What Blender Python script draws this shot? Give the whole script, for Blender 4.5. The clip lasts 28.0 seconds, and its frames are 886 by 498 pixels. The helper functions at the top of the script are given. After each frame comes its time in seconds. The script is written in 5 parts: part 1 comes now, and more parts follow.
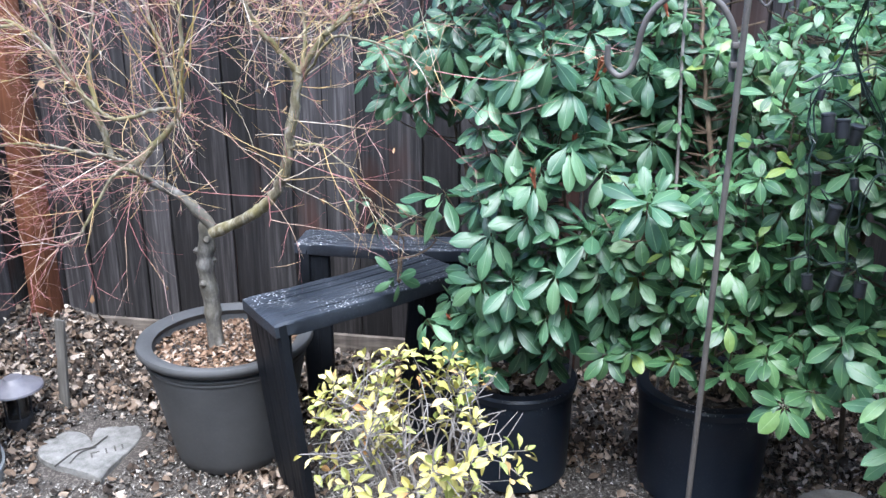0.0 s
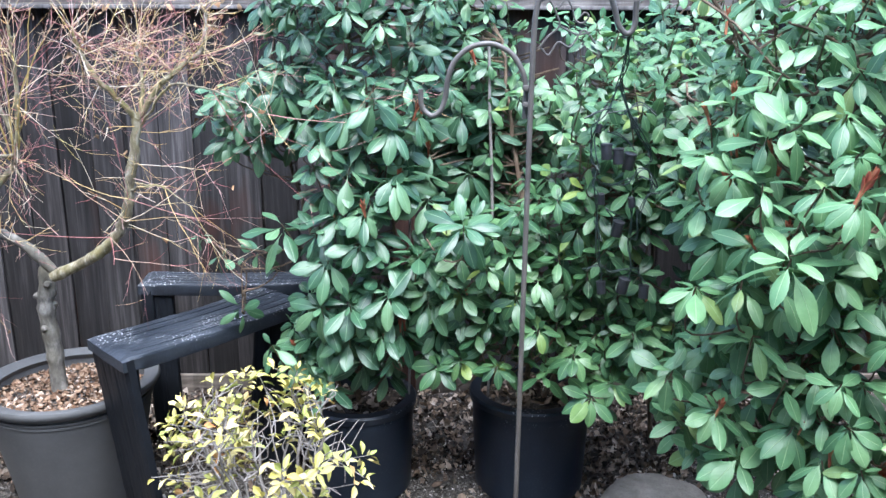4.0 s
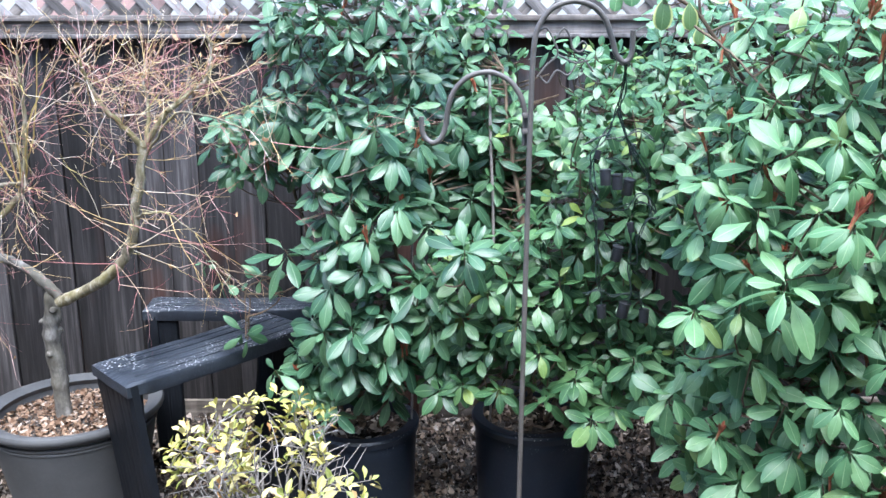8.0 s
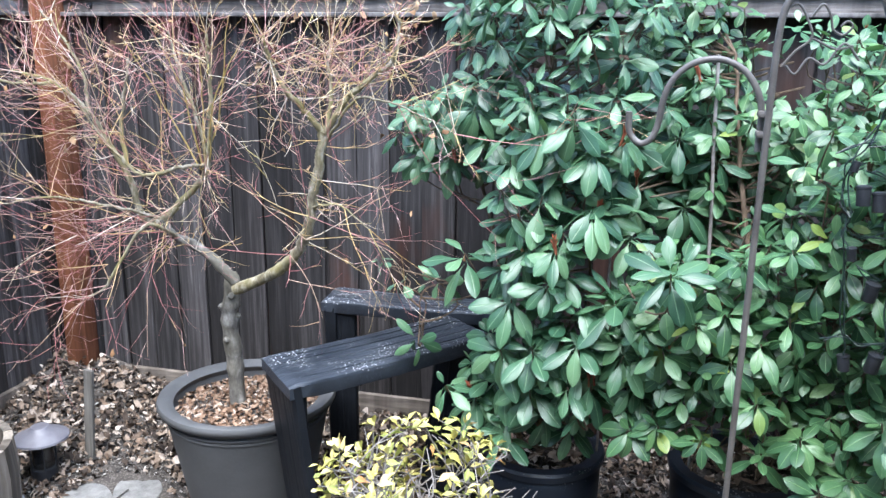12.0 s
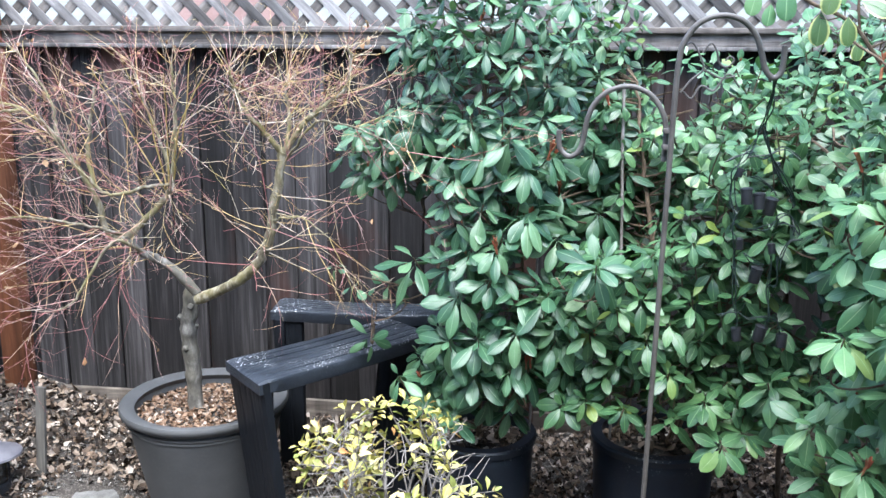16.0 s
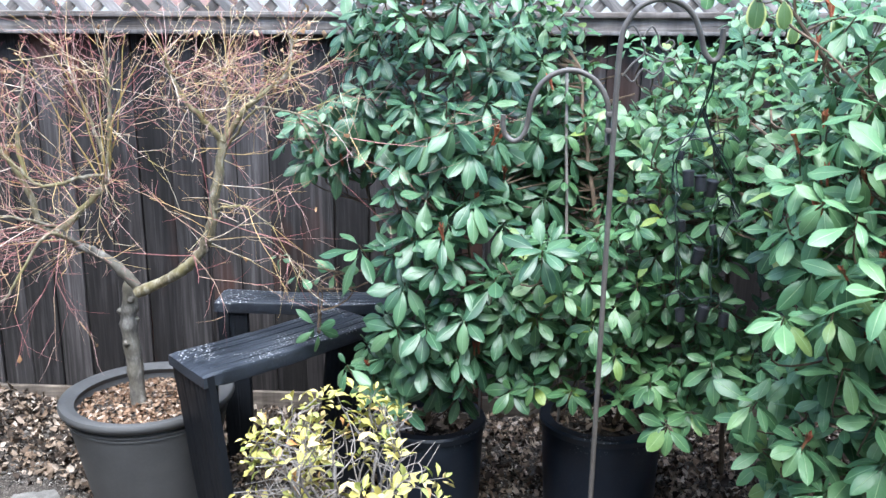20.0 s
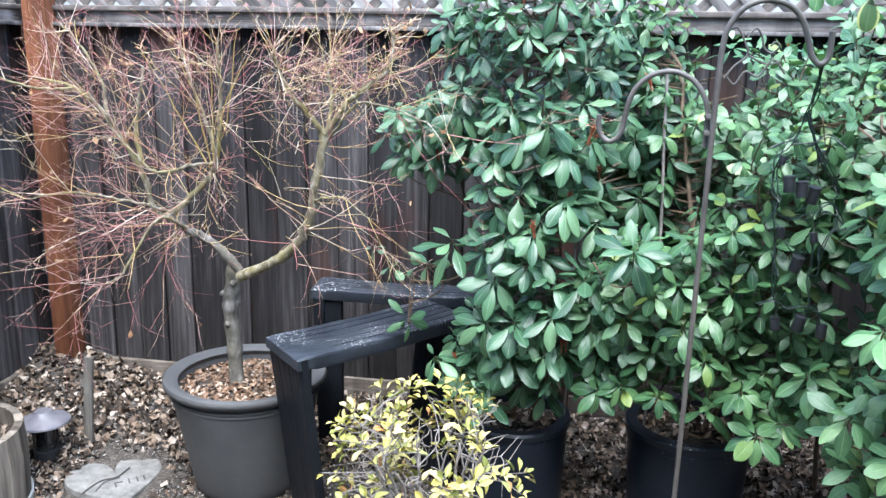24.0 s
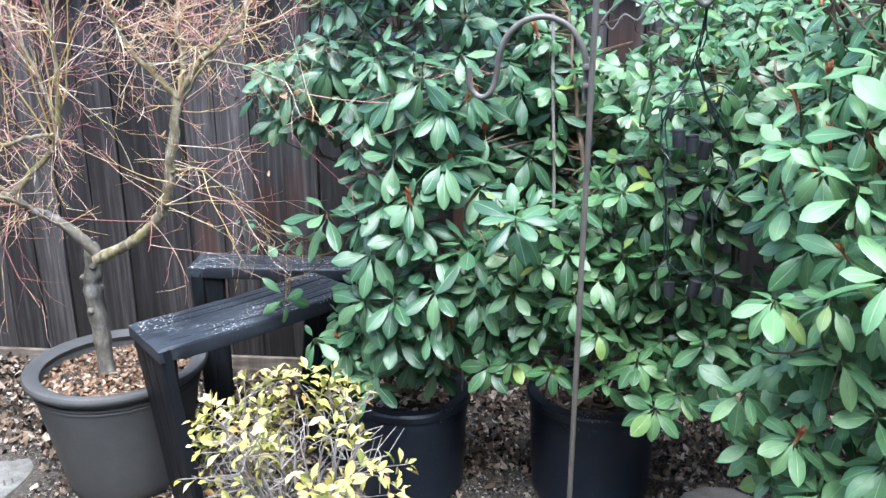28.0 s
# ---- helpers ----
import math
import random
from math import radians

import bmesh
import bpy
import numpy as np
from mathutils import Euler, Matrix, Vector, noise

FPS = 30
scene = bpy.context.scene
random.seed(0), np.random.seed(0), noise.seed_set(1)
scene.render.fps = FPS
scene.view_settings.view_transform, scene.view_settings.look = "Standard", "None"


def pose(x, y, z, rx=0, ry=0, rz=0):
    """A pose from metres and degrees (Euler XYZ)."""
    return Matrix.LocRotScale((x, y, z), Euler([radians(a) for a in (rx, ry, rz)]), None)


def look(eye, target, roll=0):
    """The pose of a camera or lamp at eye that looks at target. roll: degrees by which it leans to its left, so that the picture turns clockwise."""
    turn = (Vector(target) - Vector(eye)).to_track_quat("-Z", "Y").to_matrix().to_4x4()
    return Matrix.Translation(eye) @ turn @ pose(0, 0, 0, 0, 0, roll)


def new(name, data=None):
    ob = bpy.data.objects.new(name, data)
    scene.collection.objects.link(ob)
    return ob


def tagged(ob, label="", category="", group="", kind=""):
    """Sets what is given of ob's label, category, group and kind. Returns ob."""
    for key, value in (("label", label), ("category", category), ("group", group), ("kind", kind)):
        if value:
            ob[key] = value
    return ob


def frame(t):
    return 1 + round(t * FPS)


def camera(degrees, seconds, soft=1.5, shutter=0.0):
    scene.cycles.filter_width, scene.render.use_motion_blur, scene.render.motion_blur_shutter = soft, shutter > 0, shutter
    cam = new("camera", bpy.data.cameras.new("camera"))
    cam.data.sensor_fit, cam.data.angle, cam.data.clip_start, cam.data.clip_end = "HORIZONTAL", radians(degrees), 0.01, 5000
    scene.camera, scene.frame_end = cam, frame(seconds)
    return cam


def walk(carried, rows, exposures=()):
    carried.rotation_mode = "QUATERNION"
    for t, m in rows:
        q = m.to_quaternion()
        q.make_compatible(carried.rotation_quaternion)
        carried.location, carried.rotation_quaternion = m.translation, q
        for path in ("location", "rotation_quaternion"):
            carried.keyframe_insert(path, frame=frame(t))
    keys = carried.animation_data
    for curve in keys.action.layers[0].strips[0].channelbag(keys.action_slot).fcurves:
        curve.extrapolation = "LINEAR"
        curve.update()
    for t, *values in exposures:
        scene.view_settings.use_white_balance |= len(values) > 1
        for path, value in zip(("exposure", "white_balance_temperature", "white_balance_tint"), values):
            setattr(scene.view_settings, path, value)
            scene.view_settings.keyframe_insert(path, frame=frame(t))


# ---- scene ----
cam = camera(55.9, 28.0)
PATH = [
    (0, (0.929, 0.299, 1.448), (0.588, 2.171, 0.83), 0.0),
    (0.5, (0.93, 0.3, 1.445), (0.612, 2.182, 0.85), 0.3),
    (1, (0.954, 0.247, 1.458), (0.671, 2.145, 0.895), -0.4),
    (1.5, (1.053, 0.077, 1.469), (0.824, 1.989, 0.929), -1.5),
    (2, (1.069, 0.005, 1.478), (0.909, 1.925, 0.941), -1.4),
    (2.5, (1.022, 0.053, 1.466), (0.935, 1.982, 0.946), -1.0),
    (3, (0.996, 0.078, 1.458), (0.975, 2.014, 0.955), -0.3),
    (3.5, (0.981, 0.094, 1.454), (0.996, 2.027, 0.94), 0.3),
    (5.5, (0.991, 0.086, 1.464), (1.005, 2.024, 0.969), -0.1),
    (6, (0.981, 0.084, 1.463), (0.991, 2.022, 0.971), 0.2),
    (6.5, (0.985, 0.079, 1.462), (0.991, 2.021, 0.984), 0.6),
    (7, (0.983, 0.085, 1.456), (1.018, 2.028, 0.984), 1.0),
    (7.5, (1.002, 0.087, 1.461), (1.031, 2.031, 0.992), 0.7),
    (8, (0.99, 0.073, 1.463), (0.997, 2.021, 1.008), -0.1),
    (8.5, (0.995, 0.074, 1.466), (0.983, 2.027, 1.036), -0.1),
    (9, (0.99, 0.07, 1.465), (0.991, 2.025, 1.042), 0.6),
    (9.5, (0.987, 0.098, 1.447), (1.055, 2.041, 0.979), 1.3),
    (10, (0.99, 0.162, 1.452), (1.124, 2.095, 0.955), 1.5),
    (10.5, (1.008, 0.254, 1.454), (1.002, 2.191, 0.957), 1.3),
    (11, (1.082, 0.371, 1.482), (0.804, 2.293, 1.002), 0.6),
    (11.5, (1.055, 0.415, 1.473), (0.556, 2.285, 0.962), 0.4),
    (13.5, (0.901, 0.112, 1.451), (0.595, 2.041, 1.023), 0.6),
    (14, (0.905, 0.103, 1.454), (0.649, 2.036, 1.011), 0.4),
    (14.5, (0.918, 0.067, 1.468), (0.663, 1.975, 0.925), -0.6),
    (15, (0.921, 0.059, 1.465), (0.679, 1.975, 0.945), -0.8),
    (15.5, (0.92, 0.04, 1.477), (0.663, 1.967, 1.008), 0.4),
    (16, (0.913, 0.065, 1.47), (0.681, 2.003, 1.036), 0.5),
    (16.5, (0.918, 0.047, 1.469), (0.713, 1.987, 1.03), 0.4),
    (17, (0.921, 0.053, 1.468), (0.717, 1.992, 1.021), 0.4),
    (17.5, (0.914, 0.06, 1.467), (0.719, 1.998, 1.014), 0.7),
    (18, (0.912, 0.068, 1.467), (0.711, 2.006, 1.019), 1.1),
    (18.5, (0.908, 0.072, 1.466), (0.697, 2.01, 1.022), 1.0),
    (19, (0.913, 0.073, 1.469), (0.728, 2.014, 1.022), 0.4),
    (19.5, (0.917, 0.068, 1.469), (0.765, 2.011, 1.02), 0.1),
    (20, (0.914, 0.079, 1.464), (0.809, 2.022, 1.002), 0.3),
    (20.5, (0.915, 0.077, 1.464), (0.834, 2.017, 0.984), -0.1),
    (22.5, (0.922, 0.089, 1.456), (0.71, 1.997, 0.897), -0.5),
    (23, (0.914, 0.087, 1.459), (0.614, 1.984, 0.902), 0.5),
    (23.5, (0.919, 0.053, 1.471), (0.598, 1.963, 0.973), 1.0),
    (24, (0.926, 0.051, 1.473), (0.597, 1.965, 0.997), 1.0),
    (24.5, (0.929, 0.05, 1.464), (0.599, 1.959, 0.964), 0.8),
    (25, (0.924, 0.062, 1.462), (0.585, 1.965, 0.948), 0.8),
    (25.5, (0.921, 0.077, 1.46), (0.593, 1.985, 0.958), 1.1),
    (26, (0.919, 0.087, 1.457), (0.608, 1.995, 0.941), 1.0),
    (26.5, (0.917, 0.095, 1.453), (0.603, 2.002, 0.936), 1.0),
    (27, (0.945, 0.112, 1.453), (0.681, 2.021, 0.918), -0.9),
    (27.5, (0.966, 0.158, 1.446), (0.757, 2.059, 0.858), -0.2),
    (28, (1.065, 0.281, 1.465), (0.879, 2.185, 0.883), -0.3),
]
walk(cam, [(t, look(eye, target, roll)) for t, eye, target, roll in PATH], exposures=[(0, 2.67, 5840, 10), (1, 2.88, 5840, 10), (2, 2.86, 5840, 10), (3, 2.78, 5840, 10), (10, 2.80, 5840, 10), (14, 2.70, 6010, 8), (20, 2.69, 6010, 8), (23, 2.80, 6010, 8), (25, 2.65, 6010, 8), (28, 2.82, 6010, 8)])

# ---- light ----
world = bpy.data.worlds.new("overcast_sky")
scene.world = world
world.use_nodes = True
wn = world.node_tree.nodes
sky = wn.new("ShaderNodeTexSky")
sky.sky_type = "NISHITA"
sky.sun_disc = False
sky.sun_elevation, sky.sun_rotation = radians(67), radians(194)
sky.air_density, sky.dust_density, sky.ozone_density = 1.0, 1.5, 1.0
world.node_tree.links.new(sky.outputs[0], wn["Background"].inputs[0])
wn["Background"].inputs[1].default_value = 0.15
sun = new("sun", bpy.data.lights.new("sun", "SUN"))
sun.data.energy, sun.data.angle, sun.data.color = 1.75, radians(50), (1.0, 0.985, 0.96)
sun.matrix_world = look((1.2, 0.3, 6.4), (0.6, 2.6, 0.6))


# ---- materials ----
class Nodes:
    """A small builder for node materials."""

    def __init__(self, name, rough=0.6, metal=0.0, spec=0.5):
        self.m = bpy.data.materials.new(name)
        self.m.use_nodes = True
        self.t = self.m.node_tree
        self.b = self.t.nodes["Principled BSDF"]
        self.b.inputs["Roughness"].default_value = rough
        self.b.inputs["Metallic"].default_value = metal
        self.b.inputs["Specular IOR Level"].default_value = spec
        self.coord = None

    def add(self, kind, **sets):
        n = self.t.nodes.new(kind)
        for k, v in sets.items():
            n.inputs[k.replace("_", " ")].default_value = v
        return n

    def link(self, a, b):
        self.t.links.new(a, b)

    def place(self, scale=(1, 1, 1), shift=False, kind="Object"):
        c = self.add("ShaderNodeTexCoord")
        mp = self.add("ShaderNodeMapping")
        mp.inputs["Scale"].default_value = scale
        self.link(c.outputs[kind], mp.inputs[0])
        if shift:
            o = self.add("ShaderNodeObjectInfo")
            s = self.add("ShaderNodeVectorMath")
            s.operation = "SCALE"
            s.inputs[0].default_value = (37.0, 91.0, 53.0)
            self.link(o.outputs["Random"], s.inputs["Scale"])
            self.link(s.outputs[0], mp.inputs["Location"])
        return mp.outputs[0]

    def noise(self, at, scale, detail=4, rough=0.6, warp=0.0):
        n = self.add("ShaderNodeTexNoise", Scale=scale, Detail=detail, Roughness=rough, Distortion=warp)
        self.link(at, n.inputs["Vector"])
        return n.outputs["Fac"]

    def ramp(self, fac, *stops):
        r = self.add("ShaderNodeValToRGB")
        e = r.color_ramp.elements
        while len(e) < len(stops):
            e.new(0.5)
        for el, (p, c) in zip(e, stops):
            el.position = p
            el.color = (*c, 1) if len(c) == 3 else c
        self.link(fac, r.inputs[0])
        return r.outputs[0]

    def mix(self, fac, a, b, blend="MIX"):
        m = self.add("ShaderNodeMix")
        m.data_type, m.blend_type = "RGBA", blend
        for v, i in ((fac, 0), (a, 6), (b, 7)):
            if isinstance(v, (int, float)):
                m.inputs[i].default_value = v
            elif isinstance(v, tuple):
                m.inputs[i].default_value = (*v, 1)
            else:
                self.link(v, m.inputs[i])
        return m.outputs[2]

    def math(self, op, a, b=0.0):
        m = self.add("ShaderNodeMath")
        m.operation = op
        for v, i in ((a, 0), (b, 1)):
            if isinstance(v, (int, float)):
                m.inputs[i].default_value = v
            else:
                self.link(v, m.inputs[i])
        return m.outputs[0]

    def chance(self):
        """A random number for each object and for each loose piece of a joined mesh."""
        o = self.add("ShaderNodeObjectInfo")
        g = self.add("ShaderNodeNewGeometry")
        return self.math("FRACT", self.math("ADD", o.outputs["Random"], g.outputs["Random Per Island"]))

    def color(self, c):
        if isinstance(c, tuple):
            self.b.inputs["Base Color"].default_value = (*c, 1)
        else:
            self.link(c, self.b.inputs["Base Color"])

    def bump(self, h, strength=0.3, dist=0.01):
        n = self.add("ShaderNodeBump", Strength=strength, Distance=dist)
        self.link(h, n.inputs["Height"])
        self.link(n.outputs[0], self.b.inputs["Normal"])

    def rough(self, fac, lo, hi):
        r = self.add("ShaderNodeMapRange")
        self.link(fac, r.inputs[0])
        r.inputs[3].default_value, r.inputs[4].default_value = lo, hi
        self.link(r.outputs[0], self.b.inputs["Roughness"])


def wood(name, dark, mid, light, rot=None, scale=(22, 22, 1.2), rough=0.8, bump=0.5, knots=True):
    """Weathered boards: streaks along the grain, stains, now and then a reddish patch."""
    n = Nodes(name, rough, spec=0.25)
    at = n.place(scale, True)
    wide = n.place((1.3, 1.3, 0.7), True)
    grain = n.noise(at, 2.2, 8, 0.65, 0.6)
    c = n.ramp(grain, (0.25, dark), (0.5, mid), (0.78, light))
    band = n.noise(n.place((7, 7, 0.5), True), 2.0, 4, 0.6)
    c = n.mix(1.0, c, n.ramp(band, (0.3, (0.6, 0.6, 0.6)), (0.7, (1.5, 1.48, 1.46))), "MULTIPLY")
    stain = n.noise(wide, 2.4, 5, 0.6)
    c = n.mix(n.ramp(stain, (0.35, (0, 0, 0)), (0.7, (1, 1, 1))), c, n.mix(1.0, c, (0.5, 0.47, 0.45), "MULTIPLY"))
    if rot:
        patch = n.noise(n.place((2.0, 2.0, 0.8), True), 1.9, 3)
        tall = n.add("ShaderNodeSeparateXYZ")
        n.link(n.place((1, 1, 0.6)), tall.inputs[0])
        kept = n.ramp(tall.outputs[2], (0.74, (0, 0, 0)), (0.9, (1, 1, 1)))
        fresh = n.math("MULTIPLY", kept, n.ramp(patch, (0.5, (0, 0, 0)), (0.66, (0.8, 0.8, 0.8))))
        c = n.mix(fresh, c, (0.075, 0.034, 0.022))
        c = n.mix(n.ramp(patch, (0.61, (0, 0, 0)), (0.74, (0.75, 0.75, 0.75))), c, rot)
    o = n.add("ShaderNodeObjectInfo")
    tone = n.ramp(o.outputs["Random"], (0.0, (0.5, 0.49, 0.49)), (1.0, (1.75, 1.72, 1.7)))
    c = n.mix(1.0, c, tone, "MULTIPLY")
    n.color(c)
    n.bump(grain, bump, 0.004)
    return n.m


def leaf_material(name, deep, mid, fresh, vein, gloss=0.38, sick=None, rim=None):
    """Leathery leaves: a pale midrib and side veins, tone by leaf, a few blotches."""
    n = Nodes(name, gloss, spec=0.5)
    r = n.chance()
    c = n.ramp(r, (0.0, deep), (0.55, mid), (0.93, fresh), (1.0, sick or fresh))
    uv = n.place((1, 1, 1), kind="UV")
    sep = n.add("ShaderNodeSeparateXYZ")
    n.link(uv, sep.inputs[0])
    across = n.math("ABSOLUTE", n.math("SUBTRACT", sep.outputs[0], 0.5))
    rib = n.ramp(across, (0.0, (1, 1, 1)), (0.016, (0.6, 0.6, 0.6)), (0.04, (0, 0, 0)))
    side = n.math("SINE", n.math("MULTIPLY", n.math("SUBTRACT", sep.outputs[1], n.math("MULTIPLY", across, 0.55)), 52.0))
    c = n.mix(n.math("MULTIPLY", rib, 0.8), c, vein)
    c = n.mix(n.ramp(side, (0.86, (0, 0, 0)), (1.0, (0.05, 0.05, 0.05))), c, vein)
    if rim:
        c = n.mix(n.ramp(across, (0.36, (0, 0, 0)), (0.43, (1, 1, 1))), c, rim)
    blot = n.noise(n.place((1, 1, 1)), 60, 3)
    c = n.mix(n.ramp(blot, (0.3, (0.35, 0.35, 0.35)), (0.6, (0, 0, 0))), c, n.mix(1.0, c, (0.55, 0.6, 0.55), "MULTIPLY"))
    n.color(c)
    n.bump(n.math("ADD", n.math("MULTIPLY", side, 0.12), n.math("MULTIPLY", rib, -2.5)), 0.3, 0.0014)
    n.rough(blot, gloss - 0.1, gloss + 0.14)
    thin = n.add("ShaderNodeBsdfTranslucent")
    n.link(n.mix(1.0, c, (1.25, 1.35, 0.7), "MULTIPLY"), thin.inputs["Color"])
    both = n.add("ShaderNodeMixShader", Fac=0.16)
    n.link(n.b.outputs[0], both.inputs[1])
    n.link(thin.outputs[0], both.inputs[2])
    n.link(both.outputs[0], n.t.nodes["Material Output"].inputs["Surface"])
    return n.m


def plastic(name, base, worn, rough=0.5, scale=6.0, spec=0.4, speck=None, bump=0.15, dusty=0.5):
    n = Nodes(name, rough, spec=spec)
    at = n.place()
    big = n.noise(at, scale, 5, 0.65)
    c = n.ramp(big, (0.3, base), (0.75, worn))
    fine = n.noise(at, scale * 22, 3)
    c = n.mix(n.ramp(fine, (0.5, (0, 0, 0)), (0.8, (dusty, dusty, dusty))), c, worn)
    if speck:
        v = n.add("ShaderNodeTexVoronoi", Scale=105.0, Randomness=1.0)
        n.link(at, v.inputs["Vector"])
        spot = n.math("LESS_THAN", v.outputs["Distance"], 0.25)
        where = n.ramp(n.noise(at, 5.5, 3), (0.46, (0, 0, 0)), (0.56, (1, 1, 1)))
        g = n.add("ShaderNodeNewGeometry")
        up = n.add("ShaderNodeSeparateXYZ")
        n.link(g.outputs["Normal"], up.inputs[0])
        fallen = n.ramp(up.outputs[2], (0.1, (0.03, 0.03, 0.03)), (0.6, (1, 1, 1)))
        c = n.mix(n.math("MULTIPLY", n.math("MULTIPLY", spot, where), fallen), c, speck)
    n.color(c)
    n.rough(big, rough - 0.1, rough + 0.18)
    n.bump(fine, bump, 0.002)
    return n.m


def bark(name, dark, mid, pale, scale=40.0, rough=0.8, moss=None):
    n = Nodes(name, rough, spec=0.3)
    at = n.place((1, 1, 0.45))
    a = n.noise(at, scale, 6, 0.7)
    c = n.ramp(a, (0.3, dark), (0.5, mid), (0.72, pale))
    if moss:
        c = n.mix(n.ramp(n.noise(n.place(), 5.0, 3), (0.45, (0, 0, 0)), (0.65, (0.8, 0.8, 0.8))), c, moss)
    n.color(c)
    n.bump(a, 0.6, 0.004)
    return n.m


def flecks(name, *stops, rough=0.85, spec=0.2, grain=70.0):
    """Loose pieces, a tone for each."""
    n = Nodes(name, rough, spec=spec)
    c = n.ramp(n.chance(), *stops)
    g = n.noise(n.place(), grain, 4)
    c = n.mix(1.0, c, n.ramp(g, (0.3, (0.6, 0.6, 0.6)), (0.7, (1.15, 1.13, 1.1))), "MULTIPLY")
    n.color(c)
    n.bump(g, 0.3, 0.003)
    return n.m


M_BOARD = wood("weathered_fence_wood", (0.0085, 0.0081, 0.0083), (0.0262, 0.0250, 0.0258), (0.080, 0.077, 0.079), rot=(0.045, 0.018, 0.012), scale=(30, 30, 0.9))
M_RAIL = wood("grey_rail_wood", (0.06, 0.053, 0.048), (0.18, 0.163, 0.148), (0.38, 0.355, 0.33), scale=(1.4, 26, 26), bump=0.8)
M_KICK = wood("kickboard_wood", (0.05, 0.043, 0.036), (0.12, 0.105, 0.09), (0.22, 0.195, 0.165), scale=(1.6, 22, 22))
M_KICK_SIDE = wood("side_kickboard_wood", (0.05, 0.043, 0.036), (0.12, 0.105, 0.09), (0.22, 0.195, 0.165), scale=(22, 1.6, 22))
M_LATTICE = wood("lattice_wood", (0.07, 0.064, 0.058), (0.19, 0.175, 0.158), (0.36, 0.335, 0.31), scale=(14, 14, 2))
M_LATTICE_PALE = wood("pale_lattice_wood", (0.075, 0.073, 0.071), (0.19, 0.185, 0.18), (0.36, 0.35, 0.34), scale=(14, 14, 2))
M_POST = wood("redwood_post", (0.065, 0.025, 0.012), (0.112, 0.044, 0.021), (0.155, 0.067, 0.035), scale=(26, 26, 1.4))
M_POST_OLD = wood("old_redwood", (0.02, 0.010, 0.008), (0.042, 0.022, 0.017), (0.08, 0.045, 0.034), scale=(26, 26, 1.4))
M_STAKE = wood("grey_stake_wood", (0.09, 0.085, 0.075), (0.17, 0.165, 0.15), (0.26, 0.25, 0.23))
M_BARREL = wood("barrel_wood", (0.1, 0.088, 0.07), (0.2, 0.18, 0.15), (0.3, 0.275, 0.235))
M_POT = plastic("charcoal_resin", (0.048, 0.049, 0.050), (0.082, 0.083, 0.083), 0.6, 5.0)
M_NURSERY = plastic("black_nursery_plastic", (0.005, 0.009, 0.016), (0.013, 0.019, 0.029), 0.36, 5.0, speck=(0.3, 0.3, 0.3), dusty=0.25)
# One plastic, two tones: the side copy has shade put into its colour.
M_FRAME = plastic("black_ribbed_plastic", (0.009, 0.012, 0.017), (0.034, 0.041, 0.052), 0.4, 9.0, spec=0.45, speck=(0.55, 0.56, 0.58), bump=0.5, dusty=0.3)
M_FRAME_SHADED = plastic("black_plastic_shaded", (0.0035, 0.0045, 0.0062), (0.009, 0.011, 0.0145), 0.5, 9.0, spec=0.22, bump=0.25, dusty=0.25)
M_LANTERN = plastic("black_lantern_plastic", (0.012, 0.013, 0.016), (0.03, 0.032, 0.036), 0.3, 40.0)
M_WIRE = plastic("dark_cable", (0.006, 0.014, 0.012), (0.016, 0.028, 0.024), 0.35, 60.0)
M_HOOK = plastic("brown_painted_steel", (0.058, 0.052, 0.047), (0.13, 0.12, 0.108), 0.45, 14.0, dusty=0.4)
M_MAPLE = bark("maple_bark", (0.045, 0.038, 0.027), (0.155, 0.133, 0.087), (0.42, 0.39, 0.33), 60.0, moss=(0.19, 0.165, 0.06))
M_SHOOT = bark("mossy_shoot_bark", (0.13, 0.095, 0.03), (0.29, 0.21, 0.06), (0.42, 0.33, 0.16), 70.0)
M_TRUNK = bark("maple_trunk_bark", (0.045, 0.041, 0.036), (0.125, 0.116, 0.10), (0.31, 0.295, 0.265), 40.0, moss=(0.135, 0.122, 0.085))
M_TWIG_TAN = flecks("tan_twig_bark", (0.0, (0.42, 0.27, 0.10)), (0.35, (0.60, 0.45, 0.22)), (0.65, (0.70, 0.63, 0.55)), (1.0, (0.50, 0.40, 0.11)))
M_TWIG_RED = flecks("red_twig_bark", (0.0, (0.22, 0.075, 0.075)), (0.4, (0.36, 0.155, 0.145)), (0.75, (0.52, 0.38, 0.34)), (1.0, (0.46, 0.32, 0.15)))
M_DRY = flecks("dry_leaf_scraps", (0.0, (0.16, 0.09, 0.045)), (0.6, (0.28, 0.17, 0.09)), (1.0, (0.38, 0.27, 0.17)))
M_LAUREL = leaf_material("dark_laurel_leaf", (0.022, 0.064, 0.034), (0.057, 0.134, 0.066), (0.112, 0.208, 0.104), (0.19, 0.29, 0.17), 0.35)
M_PHOTINIA = leaf_material("bright_photinia_leaf", (0.026, 0.074, 0.032), (0.059, 0.14, 0.057), (0.1, 0.2, 0.08), (0.2, 0.32, 0.14), 0.36, (0.17, 0.23, 0.045))
M_SPREADING = leaf_material("pale_photinia_leaf", (0.045, 0.12, 0.052), (0.095, 0.205, 0.088), (0.135, 0.25, 0.11), (0.25, 0.37, 0.19), 0.43, (0.17, 0.25, 0.075))
M_HEDGE = leaf_material("small_hedge_leaf", (0.034, 0.092, 0.046), (0.07, 0.165, 0.078), (0.11, 0.22, 0.1), (0.18, 0.29, 0.15), 0.32)
